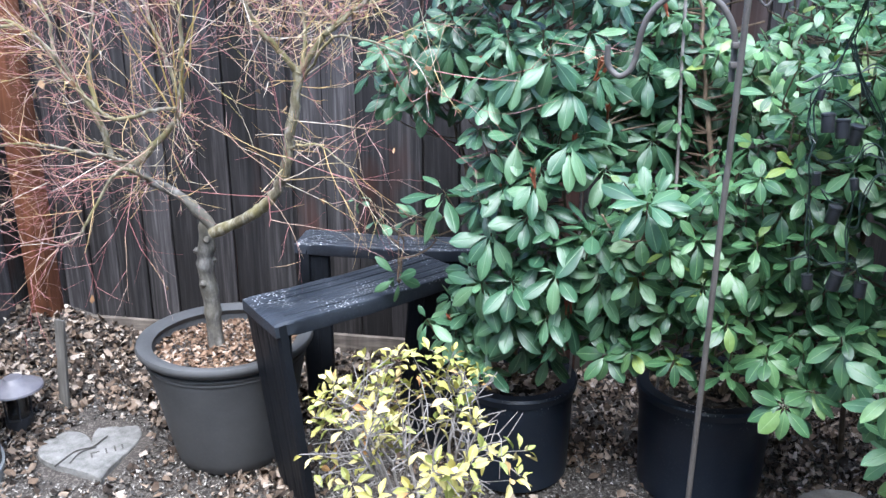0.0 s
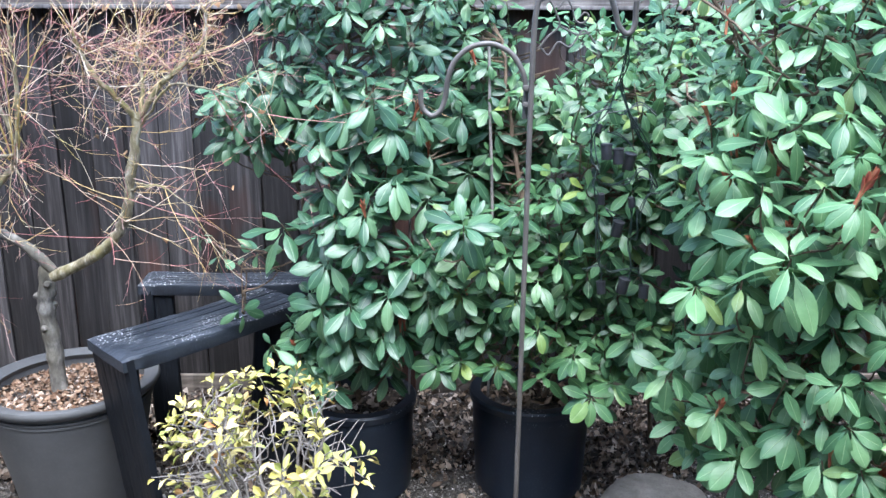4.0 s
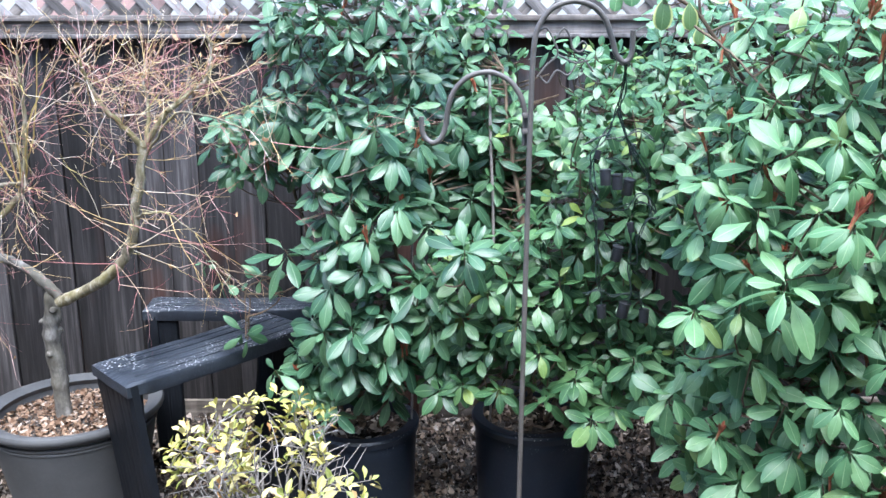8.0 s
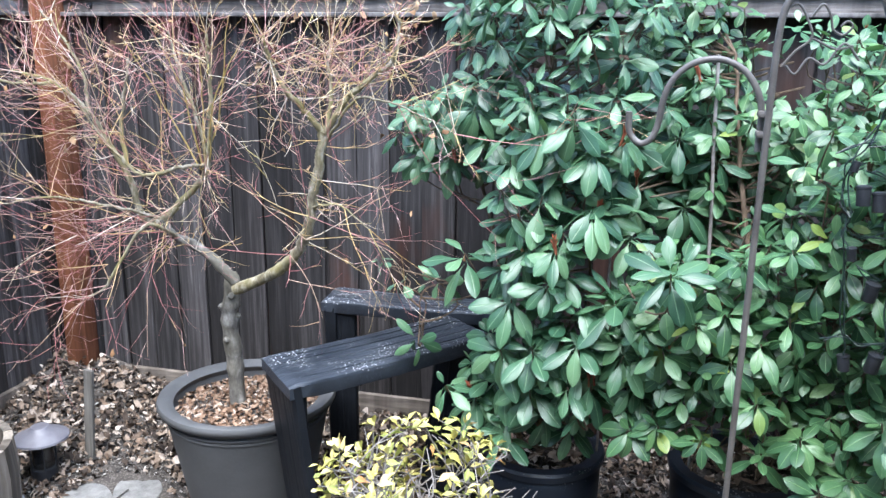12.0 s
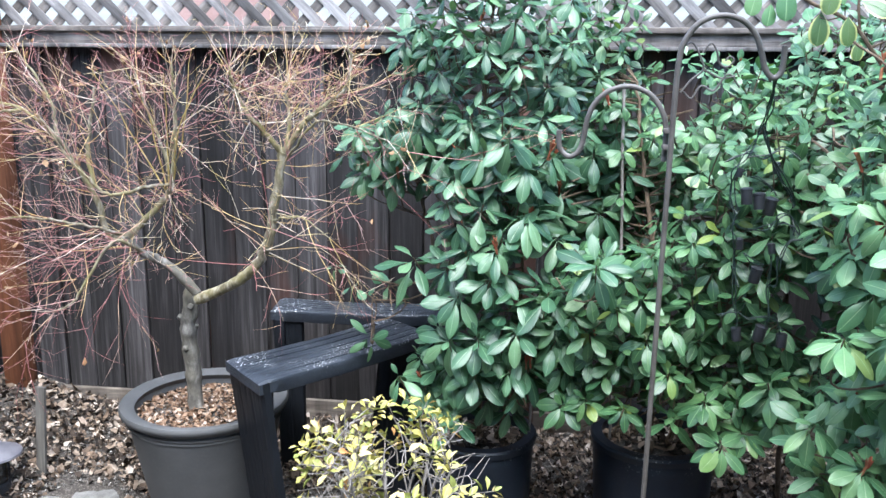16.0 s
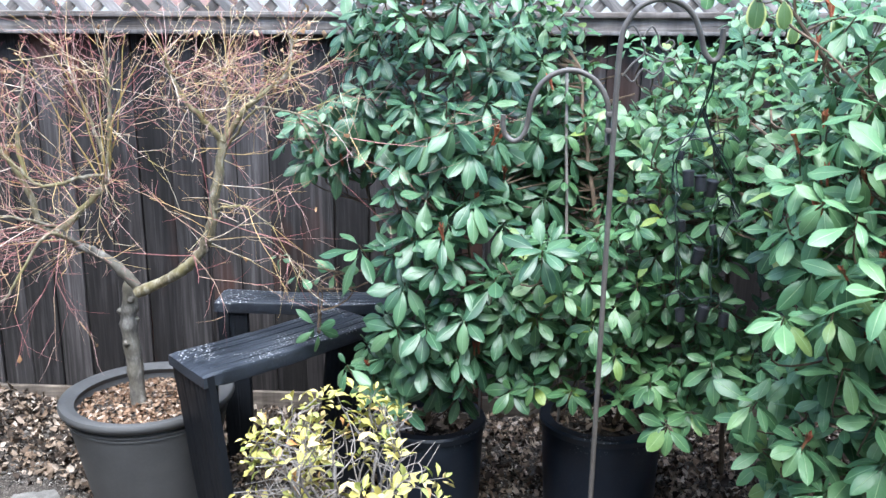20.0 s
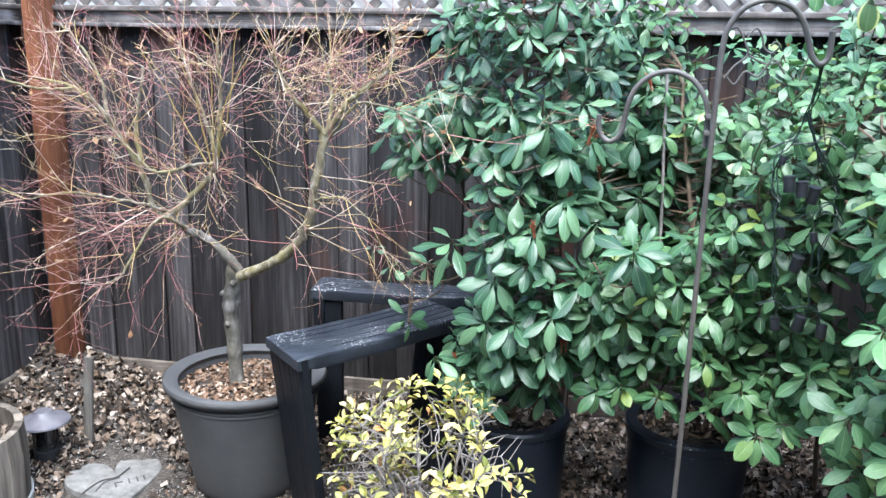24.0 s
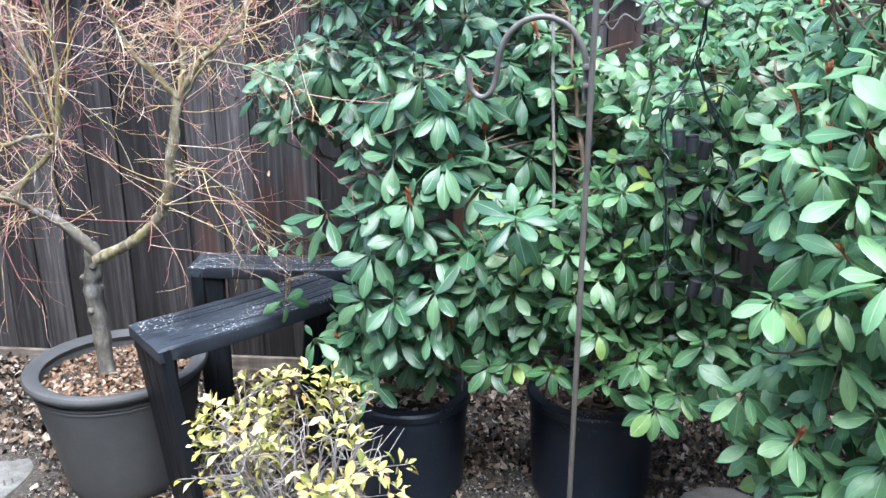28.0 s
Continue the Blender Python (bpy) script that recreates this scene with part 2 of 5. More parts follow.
M_VARIEGATED = leaf_material("variegated_leaf", (0.05, 0.10, 0.035), (0.07, 0.13, 0.045), (0.09, 0.15, 0.055), (0.1, 0.16, 0.07), 0.4, rim=(0.34, 0.36, 0.14))
M_YELLOW = leaf_material("yellow_green_leaf", (0.22, 0.26, 0.065), (0.43, 0.37, 0.095), (0.57, 0.495, 0.24), (0.55, 0.50, 0.28), 0.5, (0.46, 0.19, 0.06))
M_BUD = flecks("red_bud", (0.0, (0.27, 0.075, 0.045)), (0.6, (0.42, 0.13, 0.075)), (1.0, (0.38, 0.20, 0.10)), rough=0.5)
M_STEM = bark("shrub_bark", (0.045, 0.032, 0.022), (0.1, 0.07, 0.045), (0.17, 0.13, 0.09), 60.0)
M_SHRUB_TWIG = bark("pale_shrub_bark", (0.12, 0.105, 0.094), (0.22, 0.2, 0.185), (0.32, 0.3, 0.28), 80.0)
M_YELLOW_TWIG = bark("grey_twig_bark", (0.085, 0.075, 0.067), (0.19, 0.172, 0.157), (0.31, 0.29, 0.268), 80.0)
M_LITTER = flecks("leaf_litter", (0.0, (0.014, 0.011, 0.009)), (0.3, (0.055, 0.041, 0.032)), (0.55, (0.155, 0.11, 0.078)), (0.82, (0.29, 0.23, 0.18)), (1.0, (0.46, 0.40, 0.345)))
M_GRIT = flecks("grit", (0.0, (0.035, 0.033, 0.031)), (0.5, (0.12, 0.112, 0.103)), (0.85, (0.26, 0.245, 0.225)), (1.0, (0.5, 0.48, 0.45)))
M_CHIPS = flecks("bark_chips", (0.0, (0.09, 0.05, 0.03)), (0.5, (0.2, 0.125, 0.08)), (0.85, (0.33, 0.235, 0.165)), (1.0, (0.44, 0.37, 0.31)))


def soil_material():
    n = Nodes("dark_garden_soil", 0.95, spec=0.15)
    at = n.place()
    a = n.noise(at, 9.0, 8, 0.7)
    b = n.noise(at, 120.0, 4, 0.7)
    c = n.ramp(a, (0.3, (0.03, 0.026, 0.023)), (0.7, (0.07, 0.061, 0.053)))
    c = n.mix(n.ramp(b, (0.48, (0, 0, 0)), (0.7, (0.9, 0.9, 0.9))), c, (0.19, 0.17, 0.15))
    n.color(c)
    n.bump(b, 0.6, 0.01)
    return n.m


def stone_material(name, dark, pale, scale=9.0):
    n = Nodes(name, 0.85, spec=0.25)
    at = n.place()
    a = n.noise(at, scale, 8, 0.7)
    b = n.noise(at, scale * 14, 4, 0.7)
    c = n.ramp(a, (0.3, dark), (0.7, pale))
    c = n.mix(n.ramp(b, (0.5, (0, 0, 0)), (0.72, (0.5, 0.5, 0.5))), c, dark)
    n.color(c)
    n.bump(n.math("ADD", n.math("MULTIPLY", a, 2.0), b), 0.5, 0.008)
    return n.m


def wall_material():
    n = Nodes("neighbour_shaded_white", 0.8, spec=0.2)
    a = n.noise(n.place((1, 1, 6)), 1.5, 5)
    # White wall in shade: the shade is put into this lower base colour.
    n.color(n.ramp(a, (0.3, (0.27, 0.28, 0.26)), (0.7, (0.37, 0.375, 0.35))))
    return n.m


# Unseen wall and eave, kept pale to bounce fill onto the shrubs.
M_UNSEEN_WALL = stone_material("unseen_wall_beige", (0.48, 0.45, 0.40), (0.62, 0.59, 0.53), 5.0)
M_SOIL = soil_material()
M_ROCK = stone_material("grey_brown_rock", (0.11, 0.098, 0.082), (0.3, 0.28, 0.25))
M_HEART = stone_material("pale_cast_stone", (0.095, 0.093, 0.086), (0.27, 0.265, 0.25), 22.0)
M_HEART_CUT = stone_material("cut_lines", (0.05, 0.047, 0.042), (0.1, 0.095, 0.088), 30.0)
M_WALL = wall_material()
M_SHED = stone_material("faded_red_siding", (0.22, 0.13, 0.11), (0.33, 0.22, 0.19), 3.0)
M_CAP = plastic("grey_violet_cap", (0.07, 0.068, 0.08), (0.15, 0.145, 0.16), 0.4, 14.0)
M_HOOP = plastic("galvanised_hoop", (0.22, 0.23, 0.22), (0.36, 0.37, 0.36), 0.5, 14.0)


def glass_material():
    n = Nodes("smoked_lantern_glass", 0.15, spec=0.5)
    n.color((0.035, 0.035, 0.035))
    n.b.inputs["Transmission Weight"].default_value = 0.5
    return n.m


M_GLASS = glass_material()


# ---- mesh helpers ----
rng = np.random.default_rng(7)


class Shape:
    """Vertices and faces gathered from simple pieces, each added into one mesh."""

    def __init__(self):
        self.v, self.f, self.uv = [], [], {}

    def add(self, verts, faces):
        k = len(self.v)
        self.v += [tuple(p) for p in verts]
        self.f += [tuple(i + k for i in f) for f in faces]
        return self

    def box(self, size, at=(0, 0, 0), turn=None, bevel=0.0):
        bm = bmesh.new()
        bmesh.ops.create_cube(bm, size=1.0)
        bmesh.ops.scale(bm, vec=size, verts=bm.verts)
        if bevel:
            bmesh.ops.bevel(bm, geom=bm.edges[:], offset=bevel, segments=2, affect="EDGES", profile=0.6)
        m = Matrix.Translation(at) @ (turn.to_4x4() if turn else Matrix())
        bm.transform(m)
        bm.verts.index_update()
        self.add([v.co[:] for v in bm.verts], [[v.index for v in f.verts] for f in bm.faces])
        bm.free()
        return self

    def tube(self, pts, radii, sides=8, cap=True):
        pts = np.asarray(pts, float)
        radii = np.broadcast_to(np.asarray(radii, float), (len(pts),))
        tang = np.gradient(pts, axis=0)
        tang /= np.linalg.norm(tang, axis=1)[:, None] + 1e-12
        ref = np.array([0.31, 0.95, 0.05]) if abs(tang[0] @ np.array([0.31, 0.95, 0.05])) < 0.9 else np.array([1.0, 0, 0])
        rings = []
        for p, t, r in zip(pts, tang, radii):
            ref = ref - t * (ref @ t)
            ref /= np.linalg.norm(ref) + 1e-12
            other = np.cross(t, ref)
            a = np.arange(sides) * 2 * np.pi / sides
            rings.append(p + r * (np.cos(a)[:, None] * ref + np.sin(a)[:, None] * other))
        v = np.concatenate(rings)
        f = []
        for i in range(len(pts) - 1):
            for j in range(sides):
                k = (j + 1) % sides
                f.append((i * sides + j, i * sides + k, (i + 1) * sides + k, (i + 1) * sides + j))
        if cap:
            f += [tuple(reversed(range(sides))), tuple(range((len(pts) - 1) * sides, len(pts) * sides))]
        return self.add(v, f)

    def lathe(self, profile, seg=48, at=(0, 0, 0), closed=False):
        v, f = [], []
        n = len(profile)
        for i in range(seg):
            a = 2 * math.pi * i / seg
            v += [(at[0] + r * math.cos(a), at[1] + r * math.sin(a), at[2] + z) for r, z in profile]
        for i in range(seg):
            k = (i + 1) % seg
            for j in range(n - 1 + closed):
                j2 = (j + 1) % n
                f.append((i * n + j, k * n + j, k * n + j2, i * n + j2))
        return self.add(v, f)

    def mesh(self, name, mat=None, smooth=True):
        me = bpy.data.meshes.new(name)
        me.from_pydata(self.v, [], self.f)
        me.update()
        if smooth:
            me.shade_smooth()
            me.set_sharp_from_angle(angle=radians(38))
        if mat:
            me.materials.append(mat)
        return me


def part(name, shape, mat, parent=None, label="", smooth=True):
    """One mesh object, under a thing or a part if one is given."""
    me = shape if isinstance(shape, bpy.types.Mesh) else shape.mesh(name, mat, smooth)
    ob = new(name, me)
    if parent:
        ob.parent = parent
        ob.matrix_parent_inverse = parent.matrix_basis.inverted() if parent.parent is None else (parent.parent.matrix_basis @ parent.matrix_basis).inverted()
    return tagged(ob, label) if label else ob


def thing(name, at, label, category, group="", kind=""):
    ob = new(name)
    ob.empty_display_size = 0.1
    ob.matrix_basis = Matrix.Translation(at)
    return tagged(ob, label, category, group, kind)


def spline(pts, n=24):
    """A smooth line through the given points."""
    p = np.asarray(pts, float)
    if len(p) < 3:
        return p[0] + (p[-1] - p[0]) * np.linspace(0, 1, n)[:, None]
    q = np.vstack([2 * p[0] - p[1], p, 2 * p[-1] - p[-2]])
    out = []
    for s in np.linspace(0, len(p) - 1 - 1e-6, n):
        i, u = int(s), s - int(s)
        a, b, c, d = q[i : i + 4]
        out.append(0.5 * (2 * b + (c - a) * u + (2 * a - 5 * b + 4 * c - d) * u**2 + (3 * b - a - 3 * c + d) * u**3))
    return np.array(out)


def joined(name, verts, faces, mat, parent=None, uv=None, label="", kind="stuff", smooth=True):
    """Many loose pieces in one mesh, from arrays: verts (n, k, 3), one piece's faces, one piece's uv by vertex."""
    n, k, _ = verts.shape
    me = bpy.data.meshes.new(name)
    flat = [i for f in faces for i in f]
    loops = (np.array(flat)[None] + np.arange(n)[:, None] * k).ravel()
    sizes = np.tile([len(f) for f in faces], n)
    me.vertices.add(n * k)
    me.vertices.foreach_set("co", verts.astype(np.float32).ravel())
    me.loops.add(len(loops))
    me.loops.foreach_set("vertex_index", loops.astype(np.int32))
    me.polygons.add(len(sizes))
    me.polygons.foreach_set("loop_start", np.r_[0, np.cumsum(sizes)[:-1]].astype(np.int32))
    me.update(calc_edges=True)
    me.validate()
    if uv is not None:
        layer = me.uv_layers.new(name="UVMap")
        layer.data.foreach_set("uv", np.tile(np.asarray(uv)[flat], (n, 1)).astype(np.float32).ravel())
    if smooth:
        me.shade_smooth()
    me.materials.append(mat)
    ob = new(name, me)
    if parent:
        ob.parent = parent
        ob.matrix_parent_inverse = parent.matrix_basis.inverted()
    return tagged(ob, label, kind=kind)


def leaf_form(width=0.36, bend=0.18, fold=0.16, roll=0.3, swell=1.05, point=0.75, stations=9, wave=0.0, twist=0.0, stalk=0.1):
    """A leaf of length 1 along +y, its upper side towards +z: vertices, faces, uv by vertex. swell and point shape its base and tip."""
    v, uv = [], []
    us = (-1.0, -0.55, 0.0, 0.55, 1.0)
    top = swell / (swell + point)
    peak = top**swell * (1 - top) ** point
    for i in range(stations):
        t = i / (stations - 1)
        t = 0.5 * t + 0.5 * (1 - math.cos(math.pi * t)) / 2
        q = min(max((t - stalk) / (1 - stalk), 0.0), 1.0)
        w = width * 0.5 * max(q**swell * (1 - q) ** point / peak, 0.03)
        for u in us:
            s = u * w
            z = w * (fold * abs(u) - roll * u * u) - bend * t**1.8 + wave * math.sin(t * 9 + u * 2) * w * abs(u) + twist * s * t
            v.append((s, t * (1 - 0.15 * abs(bend) * t), z))
            uv.append((u / 2 + 0.5, t))
    f = []
    for i in range(stations - 1):
        for j in range(4):
            a = i * 5 + j
            f.append((a, a + 1, a + 6, a + 5))
    return np.array(v), f, np.array(uv)


def leaf_mesh(name, form, mat, size=1.0):
    v, f, uv = form
    me = bpy.data.meshes.new(name)
    me.from_pydata([tuple(p) for p in v * size], [], f)
    layer = me.uv_layers.new(name="UVMap")
    layer.data.foreach_set("uv", np.asarray(uv)[[i for q in f for i in q]].astype(np.float32).ravel())
    me.shade_smooth()
    me.materials.append(mat)
    return me


def leaf_frame(at, along, up, size):
    """A matrix that lays a leaf from a point along a direction, its face towards up."""
    y = along / (np.linalg.norm(along) + 1e-9)
    x = np.cross(y, up)
    x /= np.linalg.norm(x) + 1e-9
    z = np.cross(x, y)
    m = np.eye(4)
    m[:3, 0], m[:3, 1], m[:3, 2], m[:3, 3] = x * size, y * size, z * size, at
    return m


def ground_z(x, y):
    """The ground: a gentle fall away from the fence, with a bank of leaves in the fence's corner."""
    fall = -0.02 + 0.09 * (min(max(y, 1.2), 3.4) - 2.45)
    bank = 0.11 * math.exp(-(((x + 1.3) / 0.34) ** 2) - ((y - 3.2) / 0.42) ** 2) + 0.03 * math.exp(-(((x + 0.9) / 0.3) ** 2) - ((y - 2.8) / 0.25) ** 2)
    heap = 0.06 * math.exp(-(((x - 0.03) / 0.1) ** 2) - ((y - 2.26) / 0.08) ** 2)
    rise = 0.006 * math.sin(x * 3.1 + 0.5) * math.sin(y * 2.7)
    return fall + bank + heap + rise


# ---- ground ----
def make_ground():
    """One sheet: fine near the fence, wide out to the horizon."""
    xs = np.unique(np.r_[-400, -60, -12, -5, np.linspace(-2.2, 3.2, 109), 5, 12, 60, 400])
    ys = np.unique(np.r_[-400, -60, -12, -4, np.linspace(-0.5, 3.6, 83), 5, 12, 60, 400])
    s = Shape()
    for y in ys:
        for x in xs:
            near = -2.2 <= x <= 3.2 and -0.5 <= y <= 3.6
            z = ground_z(x, y) + (0.008 * noise.noise((x * 14, y * 14, 0)) if near else 0.0)
            s.v.append((x, y, z))
    w = len(xs)
    for j in range(len(ys) - 1):
        for i in range(w - 1):
            a = j * w + i
            s.f.append((a, a + 1, a + w + 1, a + w))
    ob = part("ground", s, M_SOIL)
    tagged(ob, "dark garden soil under leaf litter and grit", "ground", kind="structure")


make_ground()

# ---- fence ----
FENCE_Y, FENCE_LEFT = 3.2, -1.36
RAIL_LOW, RAIL_HIGH, KICK_TOP = 1.52, 1.60, 0.12
BOLT_X = 0.369


def board_mesh(width, height, thick, seed):
    """A fence board with softened, slightly uneven edges."""
    r = random.Random(seed)
    s = Shape()
    n = 7
    prof = [(-0.5, -0.5), (-0.5, 0.4), (-0.46, 0.5), (0.46, 0.5), (0.5, 0.4), (0.5, -0.5)]
    for i in range(n):
        z = height * i / (n - 1)
        e1, e2 = r.uniform(-0.002, 0.002), r.uniform(-0.002, 0.002)
        for px, py in prof:
            s.v.append((px * width + (e1 if px < 0 else e2), -py * thick, z))
    k = len(prof)
    for i in range(n - 1):
        for j in range(k):
            j2 = (j + 1) % k
            s.f.append((i * k + j2, i * k + j, (i + 1) * k + j, (i + 1) * k + j2))
    s.f += [tuple(range(k)), tuple(range((n - 1) * k, n * k))[::-1]]
    return s.mesh("board", M_BOARD)


board_meshes = [board_mesh(0.114 + 0.004 * (i % 3), 1.62, 0.017, i) for i in range(6)]


def fence_run(name, label, origin, turn, length, seed, rails=True):
    """Overlapping vertical boards with a kickboard, a rail and a diagonal lattice above. Along +x of its own frame, facing -y."""
    r = random.Random(seed)
    f = new(name)
    f.matrix_basis = pose(*origin, 0, 0, turn)
    tagged(f, label, "fence", kind="structure")

    def put(pname, data, m, plabel=""):
        ob = new(pname, data)
        ob.parent = f
        ob.matrix_basis = m
        return tagged(ob, plabel) if plabel else ob

    x = 0.07
    while x < length:
        step = r.uniform(0.122, 0.134)
        put("board", r.choice(board_meshes), pose(x, 0.012 + r.uniform(-0.002, 0.003), -0.06, 0, r.uniform(-0.15, 0.15), r.uniform(-1.2, 1.2)))
        put("board", r.choice(board_meshes), pose(x + step / 2, 0.036, -0.06, 0, r.uniform(-0.15, 0.15), 0))
        x += step
    kick = Shape().box((length, 0.022, 0.16), (length / 2, -0.011, KICK_TOP - 0.08), bevel=0.003)
    put("kickboard", kick.mesh("kickboard", M_KICK_SIDE if turn else M_KICK), Matrix(), "grey weathered kickboard")
    rail = Shape().box((length, 0.04, RAIL_HIGH - RAIL_LOW), (length / 2, -0.012, (RAIL_LOW + RAIL_HIGH) / 2), bevel=0.004)
    put("rail", rail.mesh("rail", M_RAIL), Matrix(), "grey weathered top rail")
    bead = Shape().box((length, 0.028, 0.018), (length / 2, -0.034, RAIL_HIGH - 0.012), bevel=0.003)
    put("bead", bead.mesh("bead", M_RAIL), Matrix(), "thin grey wooden bead along the rail")
    ledge = Shape().box((length, 0.03, 0.014), (length / 2, -0.04, RAIL_LOW + 0.006), bevel=0.004)
    # The light this ledge catches is put into its pale wood.
    put("ledge", ledge.mesh("ledge", M_LATTICE_PALE), Matrix(), "weathered ledge under the rail, paled as if catching light")
    if name == "fence_north":
        bolt = Shape().lathe([(0.0, 0.008), (0.008, 0.008), (0.011, 0.004), (0.011, -0.002)], 6)
        put("bolt", bolt.mesh("bolt", M_LANTERN), pose(BOLT_X, -0.034, 1.558, 90, 0, 0), "dark iron bolt head")
    top = Shape().box((length, 0.05, 0.06), (length / 2, 0.0, 1.93), bevel=0.004)
    put("cap_rail", top.mesh("cap_rail", M_RAIL), Matrix(), "grey wooden cap rail")
    slat = Shape().box((0.037, 0.007, 0.47), bevel=0.0015).mesh("lattice_slat", M_LATTICE)
    pale_slat = slat.copy()
    pale_slat.materials[0] = M_LATTICE_PALE
    n = int(length / 0.108) + 3
    for j in range(n):
        u = -0.15 + j * 0.108
        for side, back in ((1, 0.013), (-1, 0.004)):
            if 0.05 < u < length - 0.05:
                put("lattice_slat", slat if side > 0 else pale_slat, pose(u, back, 1.755, 0, 45 * side, 0))
    return f


fence_run("fence_north", "dark weathered wooden board fence with a lattice top", (FENCE_LEFT - 0.08, FENCE_Y, 0), 0, 5.6, 3)
fence_run("fence_west", "dark weathered wooden side fence with a kickboard", (FENCE_LEFT, -1.0, 0), 90, 4.2, 5)
post = part("fence_post", Shape().box((0.1, 0.076, 1.95), (-1.235, FENCE_Y - 0.062, 0.97), bevel=0.006), M_POST)
tagged(post, "orange-brown stained redwood corner post of the fence", "fence post")

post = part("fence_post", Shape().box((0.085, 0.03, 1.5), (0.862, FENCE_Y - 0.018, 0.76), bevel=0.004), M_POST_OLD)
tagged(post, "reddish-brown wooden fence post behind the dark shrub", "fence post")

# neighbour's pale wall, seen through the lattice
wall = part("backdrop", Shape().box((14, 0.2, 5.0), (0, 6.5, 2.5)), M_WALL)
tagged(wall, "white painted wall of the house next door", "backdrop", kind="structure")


shed = part("garden_shed", Shape().box((0.6, 0.5, 2.4), (-0.97, 5.2, 1.2), bevel=0.01), M_SHED)
tagged(shed, "red-brown shed wall seen through the fence lattice", "shed")

# plain walls added out of view close the garden; they also cut low sky
house = part("wall_south", Shape().box((12, 0.2, 3.2), (0, -1.6, 1.6)), M_UNSEEN_WALL)
tagged(house, "plain beige wall added out of view to cut low sky", "wall", kind="structure")
eave = part("roof", Shape().box((12, 0.75, 0.12), (0, -1.28, 3.26), bevel=0.01), M_UNSEEN_WALL)
tagged(eave, "plain beige eave added out of view to cut low sky", "roof", kind="structure")
fence_run("fence_east", "dark weathered wooden side fence beyond the shrubs", (4.05, 3.19, 0), -90, 4.5, 9)


# ---- pots ----
def plant_pot(at, r_rim, r_base, height, mat, name, label, rim=0.03, lip=True, soil=0.05):
    p = thing(name, at, label, "plant pot")
    wall_t = 0.012
    body = [(0.0, 0.0), (r_base - 0.012, 0.0), (r_base, 0.01)]
    body += [(r_base + (r_rim - r_base) * t, height * t) for t in np.linspace(0.1, 0.86, 9)]
    top = r_rim - wall_t
    body += [(top - 0.004, height - 0.02), (top - wall_t, height - 0.02)]
    body += [(r_base + (top - r_base) * t - wall_t, height * t) for t in np.linspace(0.86, 0.15, 6)] + [(0.0, height * 0.15)]
    part("body", Shape().lathe(body, 56, at), mat, p)
    if lip:
        ring = [(top - wall_t - 0.008, height - 0.02), (r_rim - 0.016, height - 0.044), (r_rim - 0.008, height - 0.038), (r_rim + 0.002, height - 0.032), (r_rim + 0.011, height - 0.025), (r_rim + 0.015, height - 0.017), (r_rim + 0.015, height - 0.009), (r_rim + 0.011, height - 0.002), (r_rim + 0.004, height), (r_rim - 0.012, height - 0.003), (top - wall_t - 0.010, height - 0.012)]
        part("rim", Shape().lathe(ring, 64, at, True), mat, p)
        for dz in (0.05, 0.063):
            rr = r_base + (r_rim - r_base) * (1 - dz / height)
            band = [(rr - 0.006, height - dz - 0.006), (rr + 0.0025, height - dz - 0.003), (rr + 0.0035, height - dz), (rr + 0.0025, height - dz + 0.003), (rr - 0.006, height - dz + 0.006)]
            part("band", Shape().lathe(band, 64, at, True), mat, p)
    else:
        ring = [(top - wall_t - 0.002, height - 0.03), (r_rim - 0.008, height - 0.032), (r_rim + 0.006, height - 0.026), (r_rim + 0.008, height - 0.008), (r_rim + 0.003, height), (top - wall_t - 0.004, height)]
        part("rim", Shape().lathe(ring, 56, at, True), mat, p)
    z = height - soil
    rs = r_base + (r_rim - r_base) * z / height - 0.02
    s = Shape()
    s.v.append((at[0], at[1], at[2] + z + 0.02))
    for k, fr in enumerate((0.4, 0.75, 1.0)):
        for j in range(28):
            a = j * 2 * math.pi / 28
            s.v.append((at[0] + rs * fr * math.cos(a), at[1] + rs * fr * math.sin(a), at[2] + z + 0.02 * (1 - fr) + 0.006 * noise.noise((j, k, at[0]))))
    for j in range(28):
        k = (j + 1) % 28
        s.f.append((0, 1 + j, 1 + k))
        for q in (0, 28):
            s.f.append((1 + q + j, 29 + q + j, 29 + q + k, 1 + q + k))
    part("soil", s, M_SOIL, p, "dark soil")
    return p, z + at[2], rs


